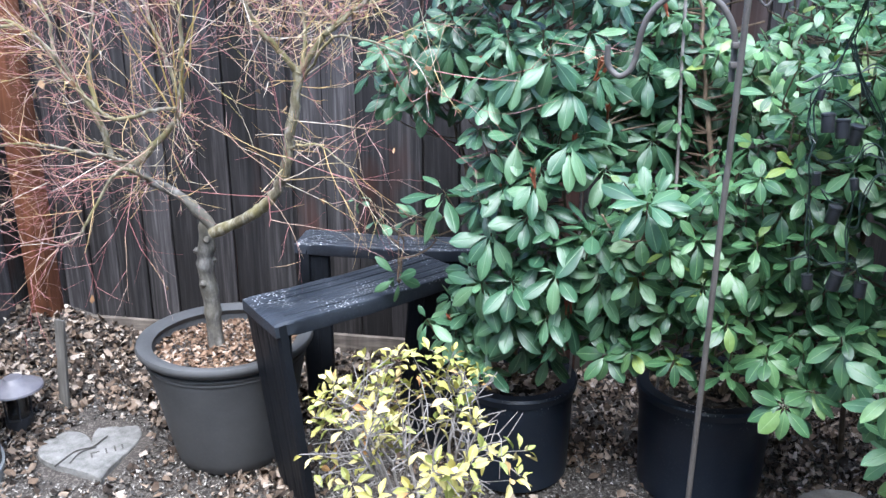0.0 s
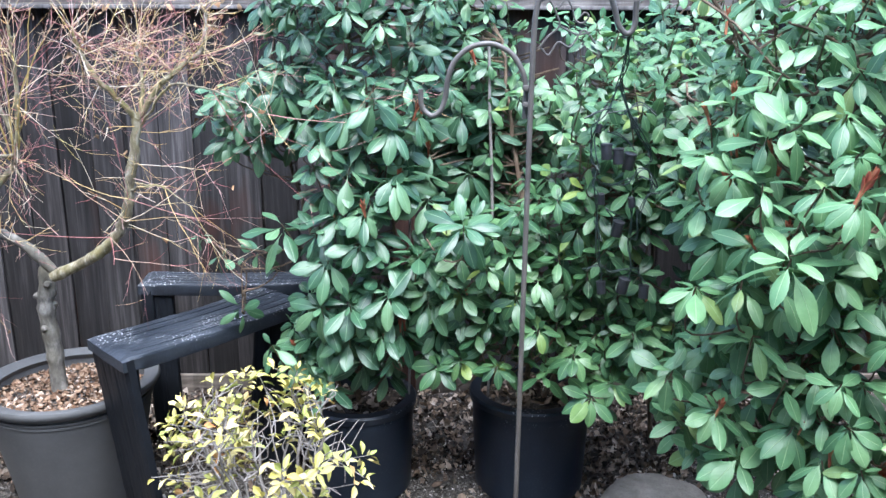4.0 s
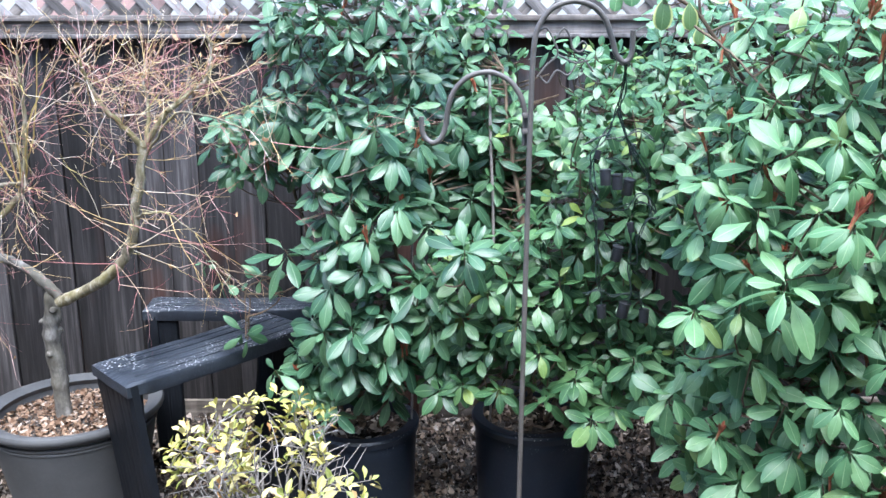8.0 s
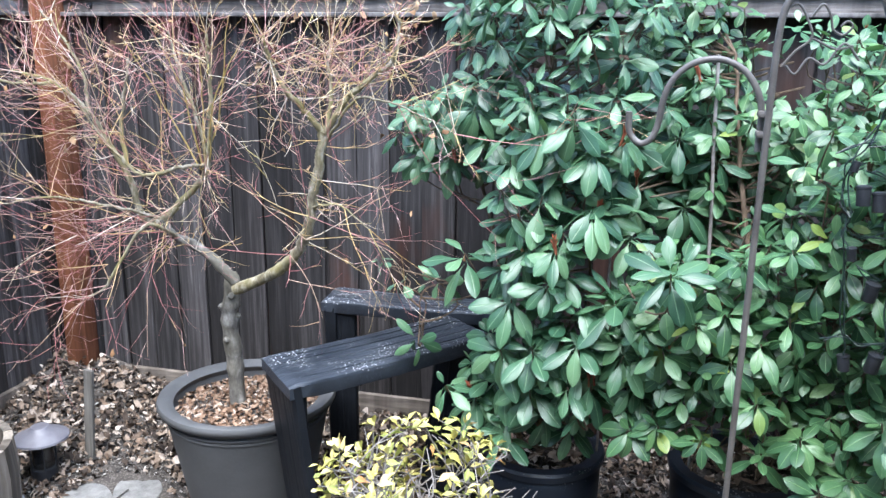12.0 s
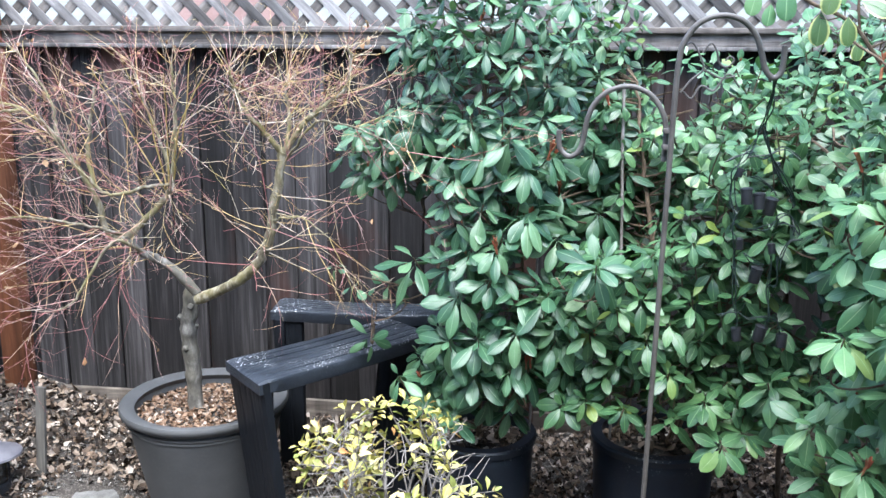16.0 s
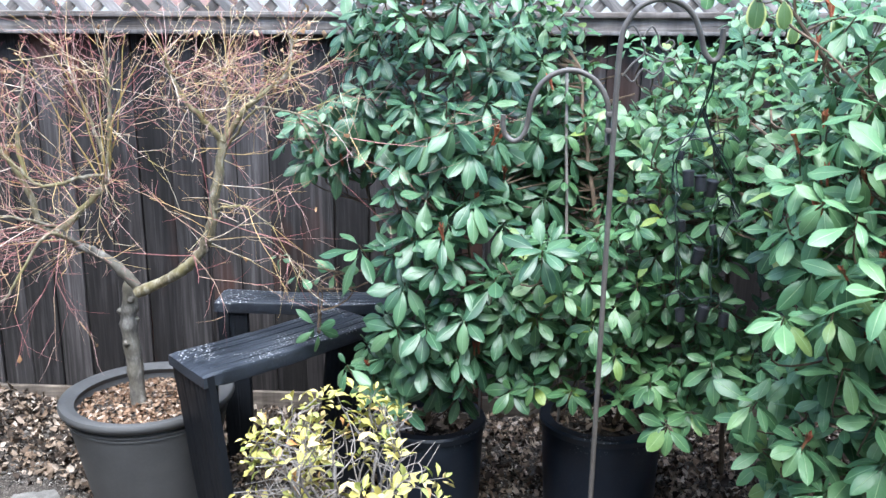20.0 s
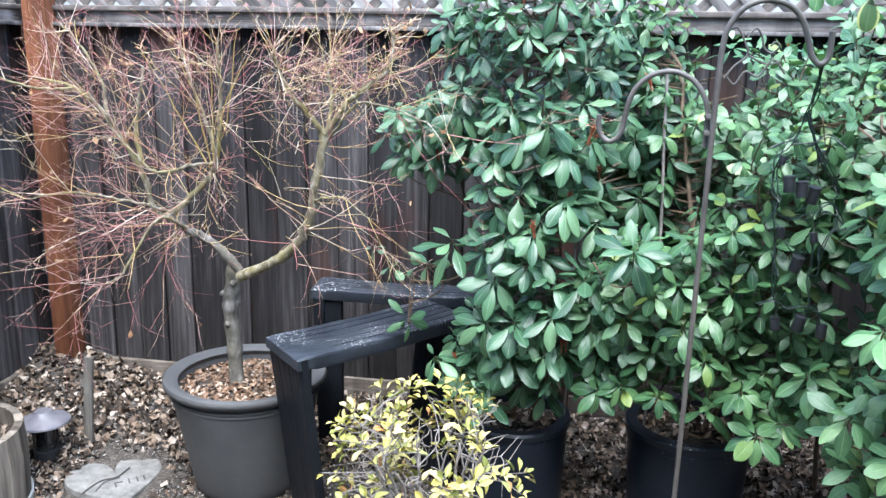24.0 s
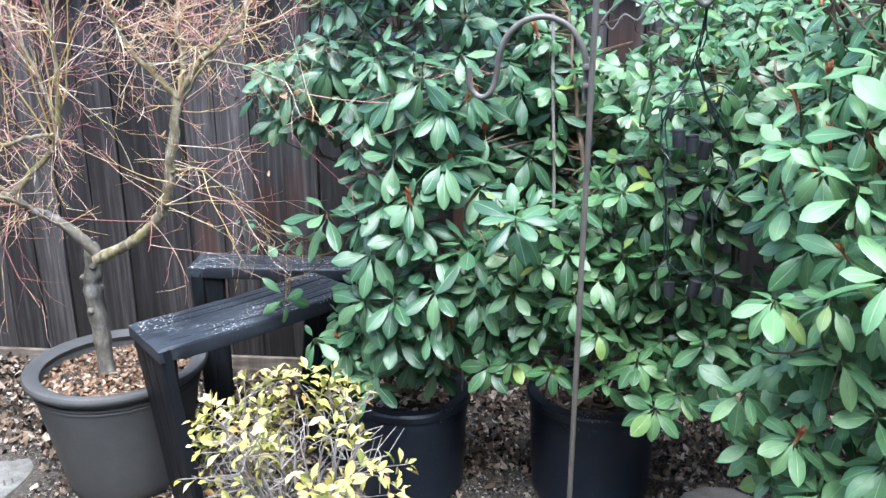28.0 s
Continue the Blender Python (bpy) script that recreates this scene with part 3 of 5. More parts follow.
def scatter(name, label, category, count, spot, size, mat, curl=0.5, flat=0.35, group=""):
    """Loose flat scraps or chips lying on a surface; spot() gives x, y, z."""
    base = np.array([(-0.5, -0.2, 0), (0.05, -0.45, 0.03), (0.5, -0.1, 0.02), (0.42, 0.3, -0.03), (-0.05, 0.42, 0.05), (-0.48, 0.22, 0.02), (0.0, 0.0, 0.08)])
    faces = [(0, 1, 6), (1, 2, 6), (2, 3, 6), (3, 4, 6), (4, 5, 6), (5, 0, 6)]
    at = np.array([spot() for _ in range(count)])
    v = np.repeat(base[None], count, 0) + rng.normal(0, 0.09, (count, 7, 3))
    v[:, :, 2] += curl * (v[:, :, 0] ** 2) * rng.uniform(-1.0, 1.4, (count, 1))
    v *= (rng.uniform(size[0], size[1], (count, 1, 1)) * np.stack([np.ones(count), rng.uniform(0.35, 1.0, count), np.ones(count)], -1)[:, None])
    a, b, c = rng.uniform(0, 6.28, count), rng.normal(0, flat, count), rng.normal(0, flat, count)
    out = np.empty_like(v)
    for i in range(count):
        out[i] = v[i] @ np.array(Euler((b[i], c[i], a[i])).to_matrix()).T
    out += at[:, None]
    ob = joined(name, out, faces, mat, smooth=False)
    return tagged(ob, label, category, group)


maple_pot_at = (-0.172, 2.545, ground_z(-0.172, 2.545) - 0.004)
_, maple_soil, maple_soil_r = plant_pot(maple_pot_at, 0.256, 0.178, 0.405, M_POT, "plant_pot", "large charcoal resin pot holding the bare maple", 0.035, True, 0.06)
pot2_at = (0.735, 2.585, ground_z(0.735, 2.585))
_, soil2, soil2_r = plant_pot(pot2_at, 0.178, 0.164, 0.32, M_NURSERY, "nursery_pot", "round black plastic nursery pot with the dark-leaved shrub", lip=False)
pot3_at = (1.292, 2.60, ground_z(1.292, 2.60))
_, soil3, soil3_r = plant_pot(pot3_at, 0.192, 0.176, 0.338, M_NURSERY, "nursery_pot", "round black plastic nursery pot spotted with droppings", lip=False)
pot4_at = (0.585, 1.92, ground_z(0.585, 1.92))
_, soil4, soil4_r = plant_pot(pot4_at, 0.13, 0.105, 0.29, M_NURSERY, "shrub_pot", "small black plastic pot under the yellow shrub", lip=False)


def in_pot(cx, cy, z, r):
    def spot():
        a, q = rng.uniform(0, 6.283), r * math.sqrt(rng.uniform(0, 1))
        return cx + q * math.cos(a), cy + q * math.sin(a), z + 0.012 + 0.02 * (1 - q / r)
    return spot


scatter("bark_mulch", "tan and brown bark chips covering the soil of the maple's pot", "mulch", 1700, in_pot(maple_pot_at[0], maple_pot_at[1], maple_soil, maple_soil_r), (0.008, 0.024), M_CHIPS, 0.3, 0.5)
scatter("leaf_mulch", "brown dead leaves in the black pot", "mulch", 260, in_pot(pot2_at[0], pot2_at[1], soil2, soil2_r * 0.95), (0.015, 0.05), M_LITTER, 0.6, 0.45)
scatter("leaf_mulch", "brown dead leaves in the black pot under the bright shrub", "mulch", 200, in_pot(pot3_at[0], pot3_at[1], soil3, soil3_r * 0.95), (0.015, 0.05), M_LITTER, 0.6, 0.45)


HEART_AT = (-0.600, 2.418)


def on_heart(x, y):
    return (x - HEART_AT[0] + 0.015) ** 2 + (y - HEART_AT[1] - 0.02) ** 2 < 0.172**2


def litter_spot():
    while True:
        x, y = rng.uniform(-1.36, 2.7), rng.uniform(1.3, 3.17)
        keep = 1.0 if y > 2.58 + 0.08 * math.sin(x * 7) else 0.2 if x < 0.6 else 0.12
        if -0.12 < x < 0.2 and 2.12 < y < 2.42 or x < -0.75:
            keep = 1.0
        if not on_heart(x, y) and rng.uniform() < keep:
            return x, y, ground_z(x, y) + rng.uniform(0.0, 0.022)


def grit_spot():
    while True:
        x, y = rng.uniform(-1.2, 2.3), rng.uniform(1.5, 2.95)
        if not on_heart(x, y) and (y < 2.66 or rng.uniform() < 0.3):
            return x, y, ground_z(x, y) + rng.uniform(0.004, 0.014)


scatter("leaf_litter", "brown and grey curled dead maple leaves on the ground", "leaf litter", 20000, litter_spot, (0.010, 0.038), M_LITTER, 1.6, 0.6)
scatter("grit", "small grey and tan gravel and seed husks on the ground", "gravel", 42000, grit_spot, (0.005, 0.013), M_GRIT, 0.4, 0.5)


# ---- black plastic frames ----
def sheet(corners, thick, ribs=5, inward=None, droop=0.0, seed=1, rough=0.004, cut=1.0):
    """A slab between four corners (a, b along its length; c, d the far side), its top ribbed along the length like worn planks."""
    a, b, c, d = (np.array(p, float) for p in corners)
    n = np.cross(b - a, d - a)
    n /= np.linalg.norm(n)
    if inward is not None and n @ np.asarray(inward) > 0:
        n = -n
    r = random.Random(seed)
    nu, nv = 32, 16 * ribs + 1
    s = Shape()
    cuts = [r.uniform(0.6, 1.3) for _ in range(ribs)]
    for j in range(nv):
        v = j / (nv - 1)
        for i in range(nu):
            u = i / (nu - 1)
            p = a + (b - a) * u + (d - a) * v + (c - b - d + a) * u * v
            ph = (v * ribs) % 1.0
            k = min(int(v * ribs), ribs - 1)
            groove = -0.010 * cut * cuts[k] if (ph < 0.1 and 0 < v < 1 and 0.03 + 0.05 * cuts[k] < u < 0.97) else 0.003 * cut * (cuts[k] - 0.95)
            edge = min(u, 1 - u, v * 0.6, (1 - v) * 0.6)
            fall = -0.007 * max(0.0, 1 - edge / 0.03) ** 2
            lump = rough * 0.3 * noise.noise((u * 6, v * 30, seed)) + rough * 0.35 * noise.noise((u * 25, v * 14, seed + 5))
            s.v.append(tuple(p + n * (groove + fall + lump - droop * math.sin(math.pi * u))))
    m = len(s.v)
    for q in list(s.v):
        s.v.append(tuple(np.array(q) * 0 + np.array(q) - n * thick))
    for j in range(nv - 1):
        for i in range(nu - 1):
            k = j * nu + i
            s.f.append((k, k + 1, k + nu + 1, k + nu))
            s.f.append((m + k + nu, m + k + nu + 1, m + k + 1, m + k))
    edge = [i for i in range(nu)] + [j * nu + nu - 1 for j in range(1, nv)] + [(nv - 1) * nu + i for i in range(nu - 2, -1, -1)] + [j * nu for j in range(nv - 2, 0, -1)]
    for i, e in enumerate(edge):
        e2 = edge[(i + 1) % len(edge)]
        s.f.append((e2, e, m + e, m + e2))
    bm = bmesh.new()
    me = s.mesh("sheet")
    bm.from_mesh(me)
    bmesh.ops.recalc_face_normals(bm, faces=bm.faces)
    out = Shape()
    bm.verts.index_update()
    out.add([v.co[:] for v in bm.verts], [[v.index for v in f.verts] for f in bm.faces])
    bm.free()
    bpy.data.meshes.remove(me)
    return out


def planter_frame(label, tl, tf, tr, tb, slant, seed, flange=0.05):
    """An upturned trough of ribbed plastic: a top and two end panels down to the ground. tl, tf: the near end's corners; tr, tb: the far end's."""
    tl, tf, tr, tb = (np.array(p, float) for p in (tl, tf, tr, tb))
    mid = (tl + tf + tr + tb) / 4
    f = thing("planter_frame", (mid[0], mid[1], 0), label, "planter", "upturned planters")
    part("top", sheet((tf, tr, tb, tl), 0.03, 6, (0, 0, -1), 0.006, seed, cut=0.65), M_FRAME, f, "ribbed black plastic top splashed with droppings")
    along = (tr - tf) / np.linalg.norm(tr - tf)
    for near, (p, q) in ((True, (tf, tl)), (False, (tr, tb))):
        inner = along if near else -along
        e = 0.004 * inner
        low_p = np.array([p[0], p[1], ground_z(p[0], p[1]) - 0.01]) + inner * slant
        low_q = np.array([q[0], q[1], ground_z(q[0], q[1]) - 0.01]) + inner * slant
        part("end_panel", sheet((p + e - (0, 0, 0.008), low_p, low_q, q + e - (0, 0, 0.008)), 0.02, 3, inner, 0.0, seed + 3, cut=0.2), M_FRAME_SHADED, f)
        front = p + (q - p) / np.linalg.norm(q - p) * 0.012
        low = low_p + (q - p) / np.linalg.norm(q - p) * 0.012
        part("leg_flange", sheet((front + inner * 0.006 - (0, 0, 0.02), low + inner * 0.006, low + inner * (0.012 + flange * 0.8), front + inner * (0.012 + flange) - (0, 0, 0.02)), 0.014, 2, q - p, 0.0, seed + 8, cut=0.2), M_FRAME_SHADED, f)
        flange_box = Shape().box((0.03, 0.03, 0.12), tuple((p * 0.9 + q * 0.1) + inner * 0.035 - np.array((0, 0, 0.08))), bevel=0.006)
        part("corner_rib", flange_box, M_FRAME_SHADED, f)
    return f


planter_frame("weathered black plastic planter frame lying upturned beside the maple pot", (-0.009, 2.33, 0.604), (0.157, 2.15, 0.606), (0.578, 2.655, 0.61), (0.395, 2.812, 0.607), 0.075, 2, 0.018)
planter_frame("black plastic planter frame upturned against the fence", (-0.037, 2.95, 0.62), (-0.025, 2.795, 0.618), (0.58, 2.812, 0.62), (0.548, 2.95, 0.62), 0.02, 11, 0.1)


# ---- small things at the left ----
def heart_stone():
    s = Shape()
    cx, cy, z0 = HEART_AT[0], HEART_AT[1], ground_z(*HEART_AT) - 0.016
    n = 64
    ring = []
    for i in range(n):
        a = 2 * math.pi * i / n
        x = 16 * math.sin(a) ** 3
        y = 13 * math.cos(a) - 5 * math.cos(2 * a) - 2 * math.cos(3 * a) - math.cos(4 * a)
        y -= 3.0 * math.exp(-((min(a, 2 * math.pi - a) / 0.4) ** 2))
        px, py = x * 0.0102, y * 0.0128 + 0.04
        t = radians(38)
        ring.append((cx + px * math.cos(t) - py * math.sin(t), cy + px * math.sin(t) + py * math.cos(t)))
    for f, z in ((1.0, 0.0), (1.0, 0.022), (0.985, 0.028), (0.93, 0.032), (0.5, 0.033)):
        s.v += [(cx + (x - cx) * f, cy + (y - cy) * f, z0 + z + 0.0015 * noise.noise((x * 40, y * 40, f))) for x, y in ring]
    s.v.append((cx, cy, z0 + 0.033))
    for k in range(4):
        for i in range(n):
            j = (i + 1) % n
            s.f.append((k * n + j, k * n + i, (k + 1) * n + i, (k + 1) * n + j))
    for i in range(n):
        s.f.append((4 * n + (i + 1) % n, 4 * n + i, 5 * n))
    h = thing("heart_stone", (cx, cy, z0), "pale grey heart-shaped stepping stone with a cracked face", "garden ornament")
    part("slab", s, M_HEART, h)
    t = radians(38)

    def on(u, v, h):
        return cx + u * math.cos(t) - v * math.sin(t), cy + u * math.sin(t) + v * math.cos(t), z0 + h

    crack = spline([on(-0.12, -0.035, 0.035), on(-0.055, 0.025, 0.037), on(0.0, 0.03, 0.037), on(0.05, 0.08, 0.037)], 16)
    part("crack", Shape().tube(crack, 0.0024, 6), M_HEART_CUT, h, "dark twig-like crack")
    crack2 = spline([on(-0.075, -0.035, 0.035), on(-0.04, 0.012, 0.037), on(0.01, 0.022, 0.037)], 10)
    part("crack", Shape().tube(crack2, 0.0018, 6), M_HEART_CUT, h)
    for u, v, w, l in ((-0.01, -0.02, 0.005, 0.03), (0.004, -0.006, 0.022, 0.004), (0.035, -0.012, 0.005, 0.032), (0.062, -0.01, 0.005, 0.032), (0.085, -0.008, 0.005, 0.028)):
        part("bar", Shape().box((w, l, 0.002), on(u, v, 0.0345), Euler((0, 0, t)).to_matrix()), M_HEART_CUT, h)


heart_stone()

stake = part("stake", Shape().box((0.037, 0.012, 0.38), (-0.832, 2.635, 0.155), Euler((radians(-3), radians(3), radians(-8))).to_matrix(), bevel=0.002), M_STAKE)
tagged(stake, "short grey weathered wooden stake standing in leaf litter", "stake")


def path_lantern(x, y):
    z = ground_z(x, y) - 0.01
    l = thing("path_lantern", (x, y, z), "small solar path lantern with a conical grey cap", "lantern")
    part("cap", Shape().lathe([(0.0, 0.2), (0.028, 0.199), (0.033, 0.192), (0.05, 0.182), (0.088, 0.163), (0.09, 0.157), (0.082, 0.157), (0.03, 0.172), (0.0, 0.172)], 32, (x, y, z)), M_CAP, l, "wide conical grey-violet cap")
    part("glass", Shape().lathe([(0.0, 0.05), (0.034, 0.05), (0.036, 0.16), (0.0, 0.165)], 24, (x, y, z)), M_GLASS, l, "smoked glass")
    part("base", Shape().lathe([(0.0, 0.0), (0.036, 0.0), (0.044, 0.03), (0.044, 0.052), (0.03, 0.056), (0.0, 0.056)], 24, (x, y, z)), M_LANTERN, l)
    for i in range(6):
        a = i * math.pi / 3 + 0.2
        c, s_ = math.cos(a), math.sin(a)
        part("rib", Shape().tube([(x + 0.042 * c, y + 0.042 * s_, z + 0.045), (x + 0.046 * c, y + 0.046 * s_, z + 0.11), (x + 0.04 * c, y + 0.04 * s_, z + 0.172)], 0.003, 6), M_LANTERN, l)


path_lantern(-0.932, 2.515)


def barrel(x, y):
    z = ground_z(x, y) - 0.02
    b = thing("barrel_planter", (x, y, z), "weathered half wine barrel planter with a galvanised hoop", "planter")
    n = 22
    for i in range(n):
        a0, a1 = 2 * math.pi * i / n + 0.008, 2 * math.pi * (i + 1) / n - 0.008
        s = Shape()
        for zz, r in ((0.0, 0.245), (0.12, 0.255), (0.22, 0.258), (0.315, 0.25)):
            for rr in (r, r - 0.026):
                for a in (a0, (a0 + a1) / 2, a1):
                    s.v.append((x + rr * math.cos(a), y + rr * math.sin(a), z + zz))
        for k in range(3):
            for u in range(2):
                q = k * 6 + u
                s.f.append((q, q + 1, q + 7, q + 6))
                s.f.append((q + 4, q + 3, q + 9, q + 10))
            s.f.append((k * 6 + 3, k * 6, k * 6 + 6, k * 6 + 9))
            s.f.append((k * 6 + 2, k * 6 + 5, k * 6 + 11, k * 6 + 8))
        s.f += [(18, 19, 22, 21), (19, 20, 23, 22)]
        part("stave", s, M_BARREL, b)
    for zz, r in ((0.05, 0.256),):
        part("hoop", Shape().lathe([(r - 0.004, zz - 0.02), (r + 0.003, zz - 0.02), (r + 0.005, zz + 0.02), (r - 0.003, zz + 0.02)], 48, (x, y, z), True), M_HOOP, b, "pale galvanised hoop")
    part("soil", Shape().lathe([(0.0, 0.262), (0.12, 0.26), (0.23, 0.245)], 32, (x, y, z)), M_SOIL, b)
    scatter("leaf_mulch", "grey dead leaves filling the barrel planter", "mulch", 260, in_pot(x, y, z + 0.245, 0.21), (0.02, 0.055), M_LITTER, 0.6, 0.5)


barrel(-1.06, 2.17)


def rock():
    x, y = 1.655, 2.35
    bm = bmesh.new()
    bmesh.ops.create_icosphere(bm, subdivisions=4, radius=1.0)
    for v in bm.verts:
        p = v.co.copy()
        k = 1 + 0.16 * noise.noise(p * 1.3 + Vector((3, 1, 7))) + 0.05 * noise.noise(p * 4) + 0.015 * noise.noise(p * 12)
        v.co = Vector((x + p.x * k * 0.19, y + p.y * k * 0.16, 0.0 + min(p.z * k, 0.82) * 0.125))
    s = Shape()
    bm.verts.index_update()
    s.add([v.co[:] for v in bm.verts], [[v.index for v in f.verts] for f in bm.faces])
    bm.free()
    tagged(part("rock", s, M_ROCK), "rounded grey-brown rock lying on the ground by the pot", "rock")


rock()


# ---- shepherd's hook ----
def shepherd_hook():
    h = thing("shepherd_hook", (1.204, 2.07, ground_z(1.204, 2.07)), "tall brown steel shepherd's hook with two crooks", "garden hook")
    shift = np.array((0.008, 0.0, -0.008))
    main = np.array([(1.189, 2.104, -0.019), (1.190, 2.062, 0.636), (1.191, 2.029, 1.157), (1.192, 2.015, 1.394), (1.196, 2.009, 1.498), (1.210, 2.007, 1.541), (1.237, 2.005, 1.572), (1.279, 2.004, 1.585), (1.322, 2.005, 1.575), (1.352, 2.007, 1.547), (1.370, 2.009, 1.505), (1.381, 2.011, 1.471), (1.400, 2.012, 1.453), (1.416, 2.011, 1.469), (1.417, 2.008, 1.522)])
    part("pole", Shape().tube(spline(main + shift, 90), 0.0065, 12), M_HOOK, h)
    small = np.array([(1.181, 2.044, 1.261), (1.179, 2.040, 1.348), (1.153, 2.039, 1.401), (1.120, 2.042, 1.424), (1.088, 2.045, 1.430), (1.050, 2.049, 1.420), (1.019, 2.053, 1.392), (1.003, 2.061, 1.353), (0.996, 2.068, 1.306), (0.985, 2.070, 1.276), (0.966, 2.075, 1.264), (0.948, 2.080, 1.275), (0.940, 2.079, 1.293), (0.939, 2.077, 1.326)])
    part("crook", Shape().tube(spline(small + shift, 60), 0.0064, 12), M_HOOK, h)
    for z in (1.325, 1.362):
        part("weld", Shape().box((0.026, 0.03, 0.012), (1.194, 2.033, z - 0.038), bevel=0.004), M_HOOK, h)
    curls = [
        [(1.204, 2.018, 1.419), (1.225, 2.019, 1.446), (1.250, 2.018, 1.470), (1.239, 2.017, 1.503), (1.223, 2.015, 1.527), (1.208, 2.014, 1.522)],
        [(1.211, 2.023, 1.421), (1.229, 2.024, 1.406), (1.249, 2.022, 1.434), (1.277, 2.023, 1.424), (1.305, 2.021, 1.460), (1.333, 2.023, 1.431)],
        [(1.246, 2.018, 1.505), (1.263, 2.017, 1.527), (1.277, 2.018, 1.508), (1.284, 2.020, 1.484), (1.301, 2.020, 1.475), (1.315, 2.019, 1.489), (1.306, 2.019, 1.498), (1.296, 2.019, 1.489)],
        [(1.253, 2.018, 1.468), (1.291, 2.022, 1.451), (1.320, 2.021, 1.456)],
    ]
    for c in curls:
        part("scroll", Shape().tube(spline(np.array(c) + shift, 30), 0.0023, 8), M_HOOK, h, "thin curled steel scroll")


shepherd_hook()


# ---- string of lights ----
def string_lights():
    g = thing("string_lights", (1.42, 2.07, 0.83), "tangled dark string of small lantern lights hanging in the shrub", "string lights")
    r = random.Random(4)

    spots = [(1.399, 1.166), (1.428, 1.155), (1.459, 1.141), (1.391, 1.049), (1.467, 1.040), (1.440, 0.970), (1.406, 0.816), (1.461, 0.823), (1.516, 0.804), (1.464, 1.234), (1.379, 1.221)]
    sizes = [1.1, 1.1, 1.15, 0.75, 0.7, 1.1, 0.95, 1.15, 1.0, 0.75, 0.6]
    for i, (x, z) in enumerate(spots):
        y = 2.125 + r.uniform(-0.012, 0.012)
        k = sizes[i] * 0.0125
        lean = Euler((r.uniform(-0.2, 0.2), r.uniform(-0.25, 0.25), 0)).to_matrix()
        prof = [(0, -1.5), (0.95, -1.5), (1.0, -1.4), (1.0, 0.9), (1.1, 1.0), (1.1, 1.3), (0.7, 1.5), (0.0, 1.55)]
        s = Shape().lathe([(a * k, b * k) for a, b in prof], 16)
        s.v = [tuple(Vector((x, y, z)) + lean @ Vector(p)) for p in s.v]
        lamp = part("lantern", s, M_LANTERN, g)
        loop = [(k * 0.8 * math.cos(a), 0.0, k * 1.5 + k * 1.4 * math.sin(a)) for a in np.linspace(0, math.pi, 9)]
        part("loop", Shape().tube([tuple(Vector((x, y, z)) + lean @ Vector(p)) for p in loop], 0.0013, 6), M_WIRE, lamp)
        cage = Shape()
        for q in range(8):
            a = q * math.pi / 4
            cage.tube([tuple(Vector((x, y, z)) + lean @ Vector((k * 1.04 * math.cos(a), k * 1.04 * math.sin(a), zz))) for zz in (-1.4 * k, 0.95 * k)], 0.0009, 4)
        part("cage", cage, M_WIRE, lamp)
    runs = [
        [(1.410, 1.452), (1.419, 1.420), (1.425, 1.380), (1.420, 1.335), (1.410, 1.295), (1.404, 1.262)],
        [(1.415, 1.445), (1.427, 1.352), (1.424, 1.310), (1.440, 1.284), (1.455, 1.255), (1.464, 1.244)],
        [(1.425, 1.330), (1.445, 1.268), (1.478, 1.212), (1.508, 1.173), (1.516, 1.145), (1.500, 1.138)],
        [(1.430, 1.300), (1.462, 1.225), (1.494, 1.176), (1.506, 1.150)],
        [(1.416, 1.298), (1.385, 1.257), (1.365, 1.225), (1.362, 1.190), (1.369, 1.150), (1.374, 1.118), (1.366, 1.085), (1.378, 1.060), (1.386, 1.010), (1.384, 0.957), (1.393, 0.905), (1.398, 0.862), (1.404, 0.836)],
        [(1.390, 1.225), (1.374, 1.205), (1.372, 1.160), (1.380, 1.130)],
        [(1.398, 1.265), (1.434, 1.262), (1.480, 1.280), (1.512, 1.255)],
        [(1.345, 1.245), (1.372, 1.258), (1.400, 1.270)],
        [(1.402, 1.215), (1.425, 1.206), (1.450, 1.188), (1.462, 1.170)],
        [(1.469, 1.090), (1.482, 1.118), (1.500, 1.116), (1.522, 1.090), (1.528, 1.062), (1.505, 1.054), (1.490, 1.020), (1.485, 0.990)],
        [(1.475, 1.100), (1.490, 1.108), (1.508, 1.090), (1.515, 1.072)],
        [(1.468, 1.030), (1.475, 0.987), (1.468, 0.928), (1.473, 0.868), (1.463, 0.846)],
        [(1.478, 1.020), (1.484, 0.960), (1.476, 0.940)],
        [(1.360, 0.872), (1.393, 0.880), (1.423, 0.858), (1.451, 0.866), (1.495, 0.865), (1.500, 0.850), (1.514, 0.828)],
        [(1.378, 1.095), (1.414, 1.081), (1.448, 1.090), (1.469, 1.102)],
        [(1.400, 1.022), (1.425, 1.010), (1.447, 0.992)],
        [(1.384, 0.990), (1.392, 0.955), (1.402, 0.945)],
    ]
    for run in runs:
        for k in range(2):
            pts = [(x + r.uniform(-0.006, 0.006), (2.03 if z > 1.44 else 2.07 if z > 1.37 else 2.12) + r.uniform(-0.015, 0.012), z + r.uniform(-0.006, 0.006)) for x, z in run]
            part("cable", Shape().tube(spline(pts, 40), 0.0016, 6), M_WIRE, g)


string_lights()


